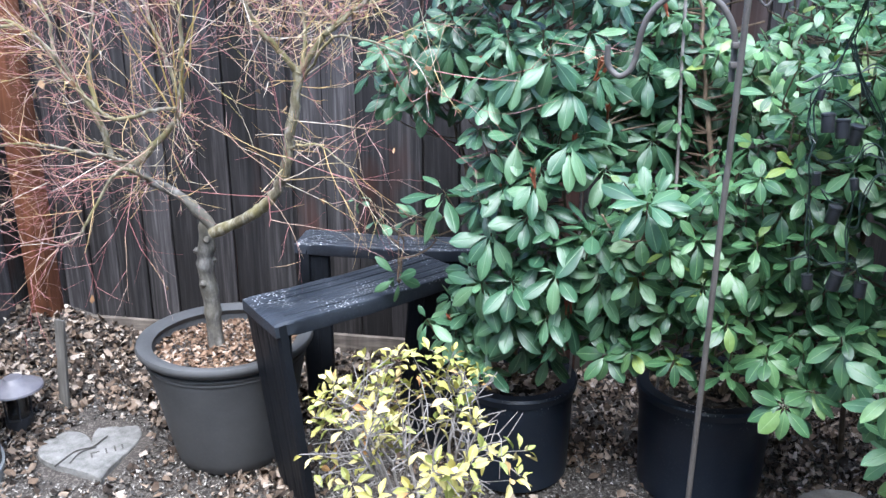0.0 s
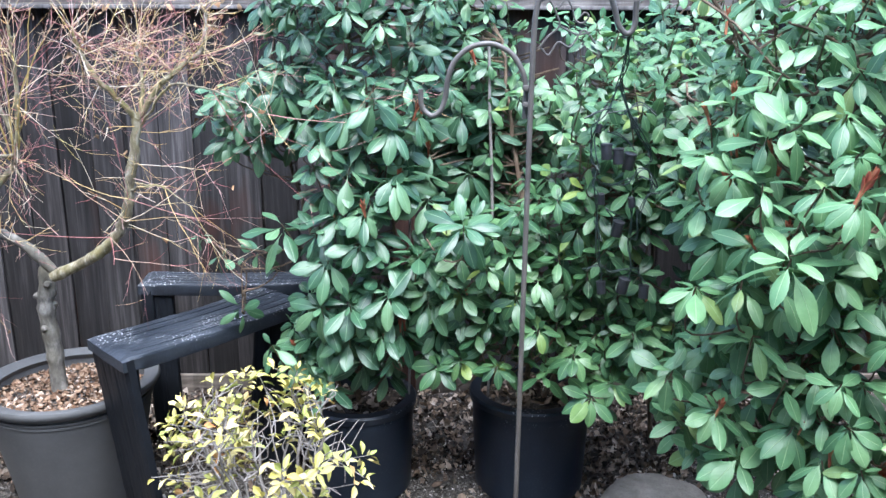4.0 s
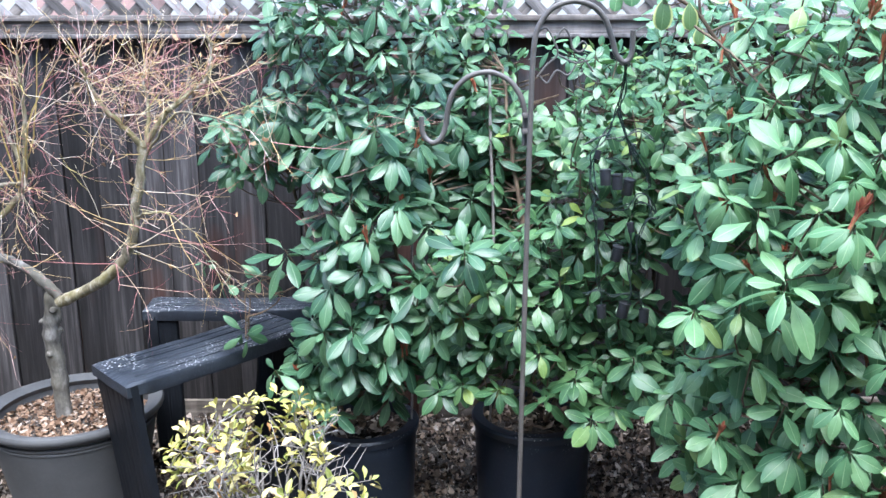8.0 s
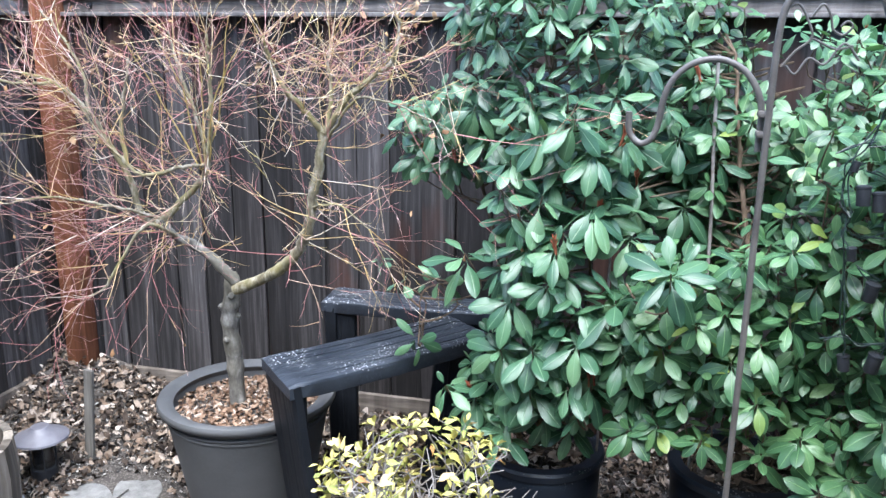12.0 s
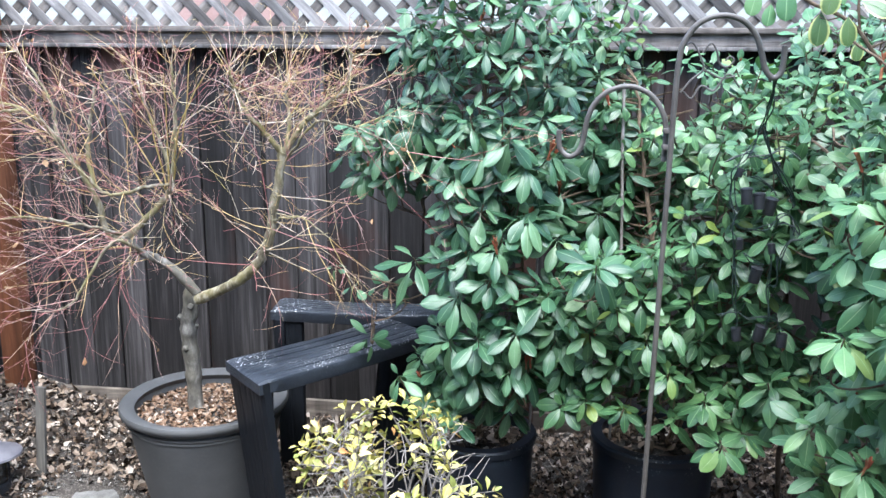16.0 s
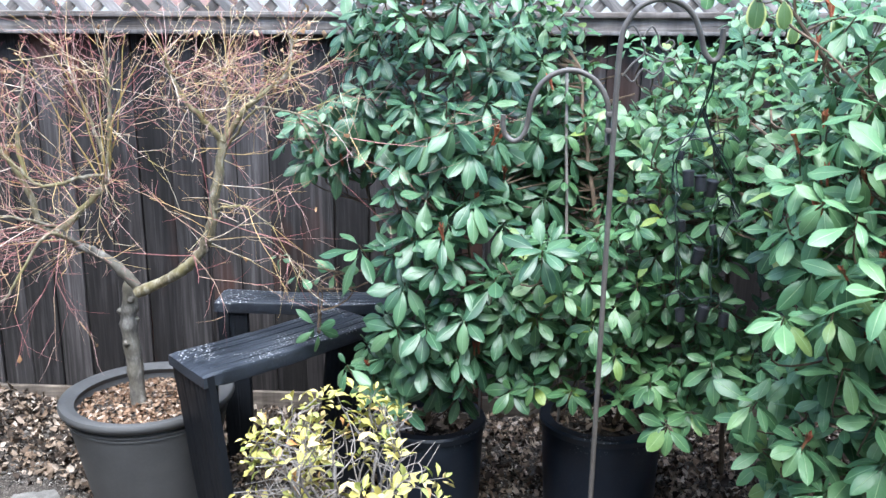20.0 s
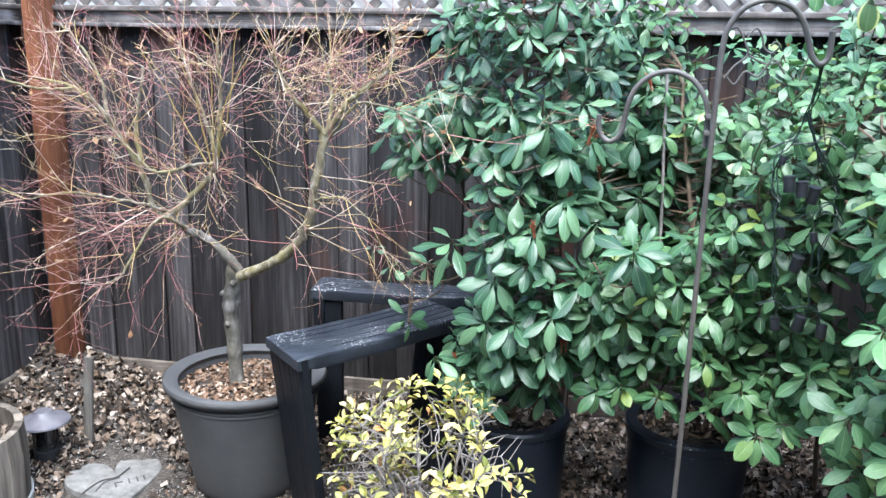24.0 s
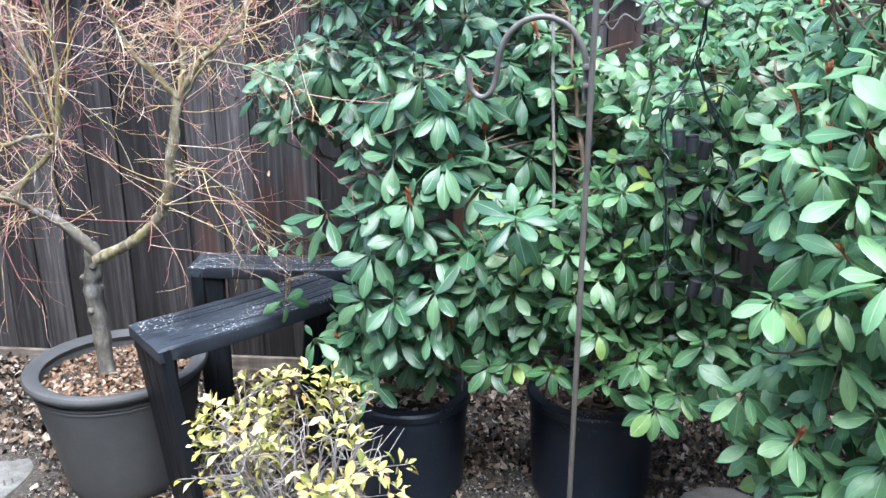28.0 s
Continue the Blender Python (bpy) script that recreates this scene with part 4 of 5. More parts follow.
# ---- where the shrubs' masses and largest shoots stand ----
LOBES_A = [
    (0.72, 2.40, 0.56, 0.18, 0.13, 0.11),
    (0.84, 2.36, 0.72, 0.23, 0.16, 0.16),
    (0.80, 2.37, 0.97, 0.17, 0.16, 0.19),
    (0.80, 2.40, 1.25, 0.15, 0.16, 0.21),
    (0.79, 2.48, 1.54, 0.23, 0.19, 0.22),
    (0.77, 2.54, 1.80, 0.22, 0.17, 0.17),
    (0.47, 2.68, 1.22, 0.20, 0.12, 0.12),
    (0.60, 2.55, 1.30, 0.14, 0.12, 0.15),
    (0.58, 2.58, 1.55, 0.10, 0.1, 0.14),
    (0.99, 2.62, 1.18, 0.19, 0.13, 0.28),
]
LOBES_B = [
    (1.17, 2.35, 0.53, 0.24, 0.16, 0.17),
    (1.45, 2.37, 0.53, 0.25, 0.18, 0.17),
    (1.19, 2.35, 0.84, 0.27, 0.2, 0.22),
    (1.50, 2.35, 0.94, 0.28, 0.2, 0.25),
    (1.67, 2.34, 1.24, 0.22, 0.18, 0.2),
    (1.17, 2.74, 1.22, 0.24, 0.14, 0.24),
    (1.43, 2.58, 1.33, 0.25, 0.16, 0.16),
    (1.70, 2.04, 1.15, 0.14, 0.12, 0.26),
    (1.45, 2.25, 1.03, 0.17, 0.08, 0.3),
    (1.53, 2.28, 0.62, 0.16, 0.14, 0.14),
    (1.08, 2.75, 1.50, 0.13, 0.1, 0.2),
]
LOBES_C = [
    (1.76, 1.95, 0.60, 0.22, 0.22, 0.2),
    (1.79, 1.86, 0.82, 0.2, 0.22, 0.22),
    (1.80, 1.81, 1.14, 0.25, 0.3, 0.24),
    (1.93, 1.94, 1.44, 0.32, 0.3, 0.22),
    (2.02, 1.70, 0.71, 0.3, 0.3, 0.4),
    (1.68, 1.86, 1.22, 0.13, 0.14, 0.2),
    (1.69, 1.82, 1.05, 0.12, 0.14, 0.16),
    (2.17, 1.75, 1.33, 0.3, 0.35, 0.35),
]
LOBES_D = [
    (1.41, 2.78, 1.01, 0.4, 0.14, 0.5),
    (1.88, 2.65, 0.81, 0.4, 0.2, 0.5),
    (1.90, 2.61, 1.36, 0.42, 0.22, 0.3),
    (2.50, 2.48, 1.18, 0.5, 0.3, 0.7),
    (1.78, 2.62, 1.52, 0.2, 0.14, 0.12),
    (1.0, 2.81, 1.15, 0.3, 0.1, 0.38),
]
KEYS_A = [
    (1.051, 2.1, 0.985, 0.0, -0.55, 0.85, 1.28, 10),
    (0.694, 2.25, 0.852, 0.05, -0.6, 0.75, 1.12, 9),
    (0.671, 2.25, 0.721, -0.08, -0.6, 0.75, 1.15, 10),
    (0.745, 2.25, 0.628, 0.0, -0.65, 0.7, 1.1, 10),
    (0.675, 2.3, 0.482, -0.1, -0.6, 0.75, 1.1, 8),
    (0.521, 2.3, 0.59, -0.25, -0.5, 0.8, 0.95, 8),
    (0.555, 2.35, 0.931, -0.3, -0.4, 0.8, 1.0, 8),
    (0.729, 2.27, 0.983, 0.0, -0.6, 0.75, 1.15, 10),
    (0.8, 2.3, 1.334, 0.0, -0.45, 0.9, 1.1, 10),
    (0.755, 2.27, 1.24, -0.1, -0.5, 0.85, 1.1, 9),
    (0.89, 2.28, 0.645, 0.05, -0.65, 0.7, 1.1, 10),
    (1.039, 2.28, 0.592, 0.1, -0.6, 0.75, 1.05, 10),
    (0.82, 2.28, 0.804, 0.1, -0.6, 0.75, 1.15, 10),
    (0.96, 2.35, 1.002, 0.15, -0.5, 0.8, 1.05, 9),
    (0.893, 2.35, 1.093, 0.0, -0.5, 0.85, 1.05, 9),
    (0.418, 2.4, 0.655, 0.0, -0.5, -0.35, 0.9, 6),
    (0.36, 2.42, 0.82, -0.5, -0.4, 0.5, 0.6, 4),
    (0.3, 2.44, 0.87, -0.6, -0.3, 0.5, 0.45, 4),
    (0.758, 2.26, 1.103, 0.21, -0.53, 0.9, 0.94, 8),
    (0.674, 2.3, 1.177, -0.11, -0.37, 0.9, 1.05, 9),
    (0.938, 2.24, 0.874, 0.14, -0.36, 0.9, 1.05, 9),
    (1.078, 2.22, 0.958, -0.12, -0.4, 0.9, 1.11, 8),
    (0.783, 2.28, 0.706, 0.04, -0.38, 0.9, 1.11, 10),
    (0.47, 2.40, 0.84, -0.4, -0.4, 0.6, 0.72, 5),
    (0.868, 2.29, 1.211, 0.14, -0.28, 0.9, 1.02, 9),
    (0.84, 2.3, 1.472, -0.23, -0.41, 0.9, 1.05, 9),
    (0.738, 2.35, 1.428, -0.17, -0.4, 0.9, 0.99, 9),
    (0.651, 2.32, 1.1, -0.25, -0.38, 0.9, 0.93, 10),
    (0.589, 2.36, 0.545, -0.01, -0.36, 0.9, 0.94, 9),
    (1.172, 2.24, 0.883, 0.1, -0.58, 0.9, 0.95, 10),
]
KEYS_B = [
    (1.142, 2.55, 1.10, 0.1, -0.5, 0.8, 0.9, 5),
    (1.138, 2.54, 1.23, -0.15, -0.5, 0.8, 0.95, 5),
    (1.134, 2.53, 1.36, 0.1, -0.5, 0.8, 0.9, 6),
    (1.252, 2.15, 0.695, 0.08, -0.51, 0.9, 1.05, 9),
    (1.493, 2.13, 0.691, -0.25, -0.31, 0.9, 1.07, 9),
    (1.25, 2.17, 0.825, 0.06, -0.20, 0.9, 1.11, 10),
    (1.149, 2.2, 0.571, 0.13, -0.45, 0.9, 0.93, 10),
    (1.35, 2.17, 0.614, -0.20, -0.43, 0.9, 0.98, 9),
    (1.197, 2.18, 1.002, 0.23, -0.47, 0.9, 1.04, 9),
    (1.342, 2.16, 1.288, 0.12, -0.54, 0.9, 0.99, 9),
    (1.351, 2.2, 1.164, -0.05, -0.36, 0.9, 0.96, 10),
    (1.292, 2.18, 1.034, -0.23, -0.42, 0.9, 0.97, 10),
    (1.587, 2.15, 1.154, -0.13, -0.53, 0.9, 1.11, 8),
    (1.623, 2.15, 0.987, -0.22, -0.41, 0.9, 0.94, 9),
    (1.302, 2.18, 0.887, -0.22, -0.57, 0.9, 1.02, 8),
    (1.456, 2.16, 0.54, 0.03, -0.46, 0.9, 1.01, 10),
    (1.393, 2.12, 0.516, 0.05, -0.6, 0.75, 1.2, 9),
]
KEYS_C = [
    (1.593, 1.68, 0.97, -0.10, -0.27, 0.9, 1.04, 10),
    (1.515, 1.72, 0.947, 0.01, -0.41, 0.9, 0.97, 10),
    (1.703, 1.68, 0.75, -0.01, -0.52, 0.9, 1.01, 8),
    (1.76, 1.66, 0.775, 0.03, -0.23, 0.9, 1.00, 10),
    (1.783, 1.68, 1.21, 0.22, -0.36, 0.9, 0.98, 9),
    (1.765, 1.64, 1.063, -0.23, -0.40, 0.9, 0.92, 8),
    (1.647, 1.72, 1.373, 0.12, -0.51, 0.9, 0.99, 9),
    (1.552, 1.8, 1.211, 0.08, -0.27, 0.9, 1.02, 10),
    (1.625, 1.68, 0.85, -0.00, -0.21, 0.9, 1.06, 9),
    (1.822, 1.68, 0.849, 0.20, -0.21, 0.9, 1.01, 9),
    (1.591, 1.74, 0.66, 0.16, -0.56, 0.9, 1.04, 10),
    (1.784, 1.68, 0.62, -0.11, -0.46, 0.9, 0.93, 8),
    (1.844, 1.62, 0.958, -0.15, -0.34, 0.9, 1.09, 10),
    (1.505, 1.80, 0.725, -0.05, -0.6, 0.75, 1.3, 8),
    (1.64, 1.72, 0.56, 0.1, -0.5, 0.85, 1.15, 9),
    (1.72, 1.66, 0.66, 0.0, -0.5, 0.85, 1.1, 9),
    (1.615, 1.52, 1.06, -0.1, -0.55, 0.75, 1.2, 9),
    (1.706, 1.48, 1.175, 0.05, -0.5, 0.8, 1.0, 8),
    (1.709, 1.97, 1.42, -0.19, -0.58, 0.9, 1.01, 8),
    (1.829, 1.97, 1.48, 0.03, -0.56, 0.9, 0.99, 8),
    (1.926, 1.97, 1.504, 0.11, -0.39, 0.9, 1.06, 8),
    (1.908, 1.97, 1.332, -0.06, -0.55, 0.9, 0.99, 8),
]


# ---- the bare maple ----
def wobble(pts, amount, seed):
    r = np.random.default_rng(seed)
    p = np.array(pts)
    w = r.normal(0, amount, p.shape)
    w[0] = w[-1] = 0
    return p + w


def maple():
    base = (-0.178, 2.53, maple_soil - 0.01)
    tree = thing("maple_tree", base, "bare dwarf Japanese maple with mossy limbs and red twigs", "tree")
    trunk = spline([(-0.199, 2.53, maple_soil - 0.02), (-0.200, 2.53, 0.40), (-0.201, 2.53, 0.46), (-0.205, 2.525, 0.55), (-0.206, 2.52, 0.635), (-0.196, 2.52, 0.69), (-0.190, 2.52, 0.75), (-0.192, 2.52, 0.775)], 28)
    rad = np.interp(np.linspace(0, 1, 28), [0, 0.15, 0.4, 0.6, 0.85, 1], [0.027, 0.0235, 0.0225, 0.022, 0.024, 0.014])
    for at in (0.3, 0.42, 0.55, 0.68):
        rad = rad + 0.006 * np.exp(-((np.linspace(0, 1, 28) - at) / 0.03) ** 2)
    body = Shape().tube(trunk, rad, 14)
    rk = np.random.default_rng(77)
    for k, a in ((8, 2.6), (12, 4.6), (15, 0.4), (17, 3.4), (20, 5.2)):
        d = np.array([math.cos(a), math.sin(a), 0.35])
        body.tube([trunk[k] + d * 0.012, trunk[k] + d * 0.027, trunk[k] + d * 0.031, trunk[k] + d * 0.033], [0.014, 0.011, 0.008, 0.003], 8)
    body.v = [tuple(np.array(p) + rk.normal(0, 0.0011, 3)) for p in body.v]
    part("trunk", body, M_TRUNK, tree, "knobbly grey trunk")
    limbs = [
        ([(-0.127, 2.424, 0.756), (-0.057, 2.410, 0.789), (0.019, 2.388, 0.830), (0.085, 2.374, 0.887), (0.125, 2.370, 0.960), (0.141, 2.374, 1.048), (0.159, 2.378, 1.134), (0.172, 2.382, 1.220)], 0.018, 0.014),
        ([(0.172, 2.383, 1.210), (0.137, 2.361, 1.266), (0.089, 2.338, 1.327), (0.060, 2.315, 1.404), (0.053, 2.302, 1.457)], 0.010, 0.004),
        ([(0.172, 2.383, 1.210), (0.239, 2.377, 1.302), (0.289, 2.374, 1.342), (0.356, 2.390, 1.398), (0.373, 2.395, 1.474), (0.362, 2.393, 1.519)], 0.010, 0.004),
        ([(0.177, 2.384, 1.191), (0.285, 2.300, 1.304), (0.382, 2.261, 1.308), (0.476, 2.234, 1.282), (0.561, 2.216, 1.244)], 0.0045, 0.0012),
        ([(0.182, 2.381, 1.234), (0.191, 2.395, 1.320), (0.177, 2.410, 1.397), (0.191, 2.416, 1.464)], 0.007, 0.003),
        ([(-0.129, 2.426, 0.775), (-0.175, 2.407, 0.843), (-0.227, 2.396, 0.885), (-0.282, 2.385, 0.909), (-0.314, 2.372, 0.961)], 0.017, 0.012),
        ([(-0.314, 2.373, 0.952), (-0.263, 2.379, 1.002), (-0.202, 2.394, 1.064), (-0.170, 2.391, 1.117), (-0.151, 2.383, 1.243), (-0.139, 2.375, 1.373), (-0.141, 2.370, 1.461)], 0.011, 0.0035),
        ([(-0.314, 2.373, 0.952), (-0.359, 2.353, 0.970), (-0.378, 2.338, 1.072), (-0.428, 2.322, 1.179), (-0.465, 2.308, 1.253), (-0.553, 2.295, 1.332), (-0.674, 2.284, 1.361)], 0.011, 0.0035),
        ([(-0.388, 2.345, 1.108), (-0.407, 2.359, 1.194), (-0.393, 2.371, 1.318), (-0.379, 2.376, 1.395)], 0.007, 0.003),
        ([(-0.174, 2.389, 1.115), (-0.238, 2.353, 1.109), (-0.329, 2.327, 1.090), (-0.379, 2.305, 1.139), (-0.442, 2.291, 1.219), (-0.493, 2.266, 1.322)], 0.006, 0.003),
        ([(-0.272, 2.386, 0.906), (-0.311, 2.306, 0.959), (-0.375, 2.273, 0.876), (-0.422, 2.250, 0.792), (-0.474, 2.224, 0.758)], 0.006, 0.0025),
        ([(-0.170, 2.391, 1.117), (-0.198, 2.404, 1.225), (-0.255, 2.425, 1.350), (-0.293, 2.438, 1.465)], 0.006, 0.003),
        ([(-0.465, 2.308, 1.253), (-0.493, 2.331, 1.363), (-0.570, 2.354, 1.460), (-0.636, 2.370, 1.518)], 0.005, 0.0025),
        ([(-0.553, 2.295, 1.332), (-0.636, 2.248, 1.330), (-0.760, 2.218, 1.366), (-0.875, 2.207, 1.404)], 0.005, 0.002),
        ([(0.135, 2.376, 1.015), (0.191, 2.316, 1.040), (0.258, 2.277, 1.047), (0.334, 2.261, 0.999)], 0.004, 0.0015),
        ([(-0.316, 2.371, 0.962), (-0.407, 2.284, 1.009), (-0.541, 2.236, 1.034), (-0.684, 2.210, 1.014)], 0.005, 0.002),
    ]
    lines = []
    for i, (pts, r0, r1) in enumerate(limbs):
        line = spline(pts, 6 * len(pts))
        line = wobble(line, 0.0016, i)
        radii = np.linspace(r0, r1, len(line)) * (1.0 if i > 5 else 0.92) * (1 + 0.07 * np.sin(np.arange(len(line)) * 0.55 + i))
        part("limb", Shape().tube(line, radii, 10), M_TRUNK if i == 5 else M_MAPLE, tree)
        lines.append(line)
    # fine twigs: sprays from nodes along the limbs, forking twice
    r = np.random.default_rng(21)
    heart = np.array([-0.122, 2.397, 1.006])
    sprays = {0: Shape(), 1: Shape()}
    scraps = []

    def twig(p, d, length, rad, depth, kind):
        n = 4
        length *= min(1.0, max(0.5, (1.6 - p[2]) / 0.26))
        pts, radii = [p], [rad]
        cur, q = d / np.linalg.norm(d), p
        for k in range(n):
            cur = cur + r.normal(0, 0.075, 3) + np.array([0, 0, 0.03])
            cur /= np.linalg.norm(cur)
            q = q + cur * length / n
            q = np.array([q[0], min(q[1], 3.12), q[2]])
            pts.append(q)
            radii.append(rad * (1 - 0.66 * (k + 1) / n))
        sprays[kind].tube(pts, radii, 4, cap=False)
        if depth > 0:
            for k in (2, 3, 4)[: r.integers(2, 4)]:
                side = r.normal(0, 0.75, 3)
                nd = cur + side - cur * (side @ cur) * 0.6
                nk = 1 if r.uniform() < (0.48 if p[0] > -0.2 else 0.6) else kind
                twig(pts[k], nd, length * r.uniform(0.45, 0.85), max(rad * 0.66, 0.0005), depth - 1, nk)
        elif r.uniform() < 0.05:
            scraps.append(q)

    starts = []
    for i, line in enumerate(lines):
        n = 3 if i in (0, 5) else 1 if i == 14 else 2 if i == 3 else max(7, len(line) // 4)
        lo = 0.75 if i in (0, 5) else 0.2
        for k in r.uniform(lo, 1.0, n):
            starts.append((line[min(int(k * len(line)), len(line) - 1)], i))
        starts.append((line[-1], i))
        if i in (1, 2, 4, 6, 7, 9, 11):
            for k in r.uniform(0.55, 1.0, 3):
                starts.append((line[min(int(k * len(line)), len(line) - 1)], i))
    for p, i in starts:
        for _ in range(2 if p[0] > -0.3 or r.uniform() < 0.45 else 1):
            out = p - heart
            d = out / (np.linalg.norm(out) + 1e-6) * 0.9 + r.normal(0, 0.65, 3) + np.array([0, -0.1, 0.12])
            twig(p, d, r.uniform(0.13, 0.27), r.uniform(0.0009, 0.0014), 2, 0 if r.uniform() < (0.55 if p[0] > -0.2 else 0.4) else 1)
    # dense tangles in the heads of the limbs
    for i, count in ((1, 34), (2, 40), (3, 5), (4, 30), (6, 14), (7, 12), (8, 10), (9, 10), (11, 12), (12, 9)):
        line = lines[i]
        for k in r.uniform(0.3, 1.0, count):
            p = line[min(int(k * len(line)), len(line) - 1)]
            d = r.normal(0, 1, 3) + np.array([0.2 if i in (2, 3) else 0, -0.2, 0.1])
            twig(p, d, r.uniform(0.06, 0.15), r.uniform(0.0009, 0.0015), 2, int(r.uniform() < 0.35))
    # short sprouts that hide the elbows of the limbs
    for i, count, lo in ((5, 30, 0.2), (0, 22, 0.45), (7, 16, 0.0), (6, 16, 0.0), (9, 10, 0.0)):
        for k in r.uniform(lo, 1.0, count):
            p = lines[i][min(int(k * len(lines[i])), len(lines[i]) - 1)]
            twig(p, r.normal(0, 1, 3) + np.array([0, -0.3, 0.1]), r.uniform(0.04, 0.12), r.uniform(0.0008, 0.0013), 1, int(r.uniform() < 0.3))
    # a fan of long upright shoots
    for k, lean in enumerate((-0.5, -0.22, 0.02, 0.2, 0.45)):
        p = np.array([-0.172 + 0.006 * k - 0.02, 2.391, 1.10 + 0.004 * k])
        d = np.array([lean, r.normal(-0.05, 0.12), 1.0])
        top = p + d / np.linalg.norm(d) * r.uniform(0.28, 0.42)
        line = wobble(spline([p, p * 0.5 + top * 0.5 + r.normal(0, 0.016, 3), top], 10), 0.0025, 40 + k)
        part("shoot", Shape().tube(line, np.linspace(0.0026, 0.0010, 10), 6), M_SHOOT, tree)
        for q in (4, 6, 8, 9):
            twig(line[q], d / np.linalg.norm(d) + r.normal(0, 0.5, 3), r.uniform(0.08, 0.16), 0.0013, 1, 1)
    # bare hanging twigs off the outer limb
    for k in r.uniform(0.35, 0.95, 4):
        p = lines[0][int(k * len(lines[0]))]
        twig(p, np.array([r.uniform(0.5, 1.0), r.normal(0, 0.3), r.normal(-0.15, 0.35)]), r.uniform(0.12, 0.22), 0.0013, 2, 1 if r.uniform() < 0.6 else 0)
    # drooping sprays low on both sides
    for p in ((-0.350, 2.344, 0.965), (-0.427, 2.275, 0.847), (-0.312, 2.336, 0.936), (0.125, 2.352, 0.937), (0.144, 2.338, 1.003), (0.077, 2.355, 0.890), (-0.493, 2.251, 0.931), (-0.445, 2.302, 1.029)):
        for _ in range(2 if p[0] < -0.2 else 3):
            side = -1 if p[0] < -0.2 else r.choice([-0.5, 0.4])
            d = np.array([side, r.normal(-0.2, 0.4), r.normal(-0.15, 0.3)]) + r.normal(0, 0.25, 3)
            twig(np.array(p), d, r.uniform(0.16, 0.3), 0.0013, 2, 1 if r.uniform() < 0.6 else 0)
    tagged(part("twig_mass", sprays[0], M_TWIG_TAN, tree, "fine tan and grey twigs"), kind="stuff")
    tagged(part("twig_mass", sprays[1], M_TWIG_RED, tree, "fine reddish young twigs"), kind="stuff")
    at = iter(scraps)
    ob = scatter("dry_leaves", "a few curled dry leaves caught in the maple's twigs", "dry leaves", len(scraps), lambda: tuple(next(at)), (0.010, 0.022), M_DRY, 1.4, 1.2)
    ob.name = "dry_leaves"
    ob.parent = tree
    ob.matrix_parent_inverse = tree.matrix_basis.inverted()
    del ob["category"]


maple()


# ---- broad-leaved shrubs ----
def rosette(r, at, axis, n, size, spread=(45, 105), droop=0.25):
    """Leaves round a shoot's tip, the young ones upright, the old ones hanging: a list of matrices."""
    axis = axis / np.linalg.norm(axis)
    ref = np.cross(axis, (0.3, 0.2, 1.0))
    ref /= np.linalg.norm(ref) + 1e-9
    other = np.cross(axis, ref)
    out = []
    turn = r.uniform(0, 6.28)
    for i in range(n):
        a = turn + i * 2.39996 + r.normal(0, 0.12)
        k = (i + 0.5) / n
        th = radians(spread[0] + (spread[1] - spread[0]) * k + r.normal(0, 7))
        rad = math.cos(a) * ref + math.sin(a) * other
        along = math.cos(th) * axis + math.sin(th) * rad
        along = along + np.array([0, 0, -droop * (0.25 + 0.75 * k)])
        along /= np.linalg.norm(along)
        up = axis * 0.75 + np.array([0, 0, 0.5]) + rad * 0.25 + r.normal(0, 0.16, 3)
        p = at - axis * (0.03 * k) + along * 0.006
        out.append(leaf_frame(p, along, up, size * r.uniform(0.8, 1.12) * (0.68 + 0.4 * min(1.0, 1.4 * k))))
    return out


def umbrella(r, at, axis, n, size, spread=(92, 112), droop=0.25):
    """An even fan of old leaves hanging round a shoot's tip, with a few small young ones standing in its middle."""
    axis = axis / np.linalg.norm(axis)
    ref = np.cross(axis, (0.3, 0.2, 1.0))
    ref /= np.linalg.norm(ref) + 1e-9
    other = np.cross(axis, ref)
    out = []
    turn = r.uniform(0, 6.28)
    young = int(r.integers(0, 4))
    for i in range(n + young):
        old = i < n
        a = turn + (i * 6.2832 / n if old else i * 2.4) + r.normal(0, 0.09)
        th = radians((spread[0] if i % 2 else spread[1]) + r.normal(0, 6)) if old else radians(r.uniform(20, 60))
        rad = math.cos(a) * ref + math.sin(a) * other
        if r.uniform() < 0.1:
            continue
        along = math.cos(th) * axis + math.sin(th) * rad + np.array([0, 0, -droop if old else 0])
        along /= np.linalg.norm(along)
        up = axis + rad * 0.45 + r.normal(0, 0.12, 3)
        p = at - axis * (0.012 if i % 2 else 0.0) + along * 0.004
        out.append(leaf_frame(p, along, up, size * (r.uniform(0.85, 1.1) if old else r.uniform(0.4, 0.65))))
    return out


# open places in the foliage: from, to, radius
GAPS = [
    ((1.255, 2.30, 1.405), (1.40, 3.2, 1.34), 0.1),
    ((1.56, 2.05, 0.93), (1.75, 2.8, 0.74), 0.095),
    ((0.9, 2.2, 0.97), (0.9, 2.9, 0.85), 0.085),
    ((1.445, 2.0, 0.74), (1.455, 2.01, 1.30), 0.11),
    ((1.27, 2.6, 1.56), (1.52, 2.6, 1.56), 0.09),
    ((1.105, 2.38, 1.06), (1.105, 2.38, 1.42), 0.12),
    ((1.5, 2.2, 0.2), (1.66, 1.7, 0.22), 0.24),
]


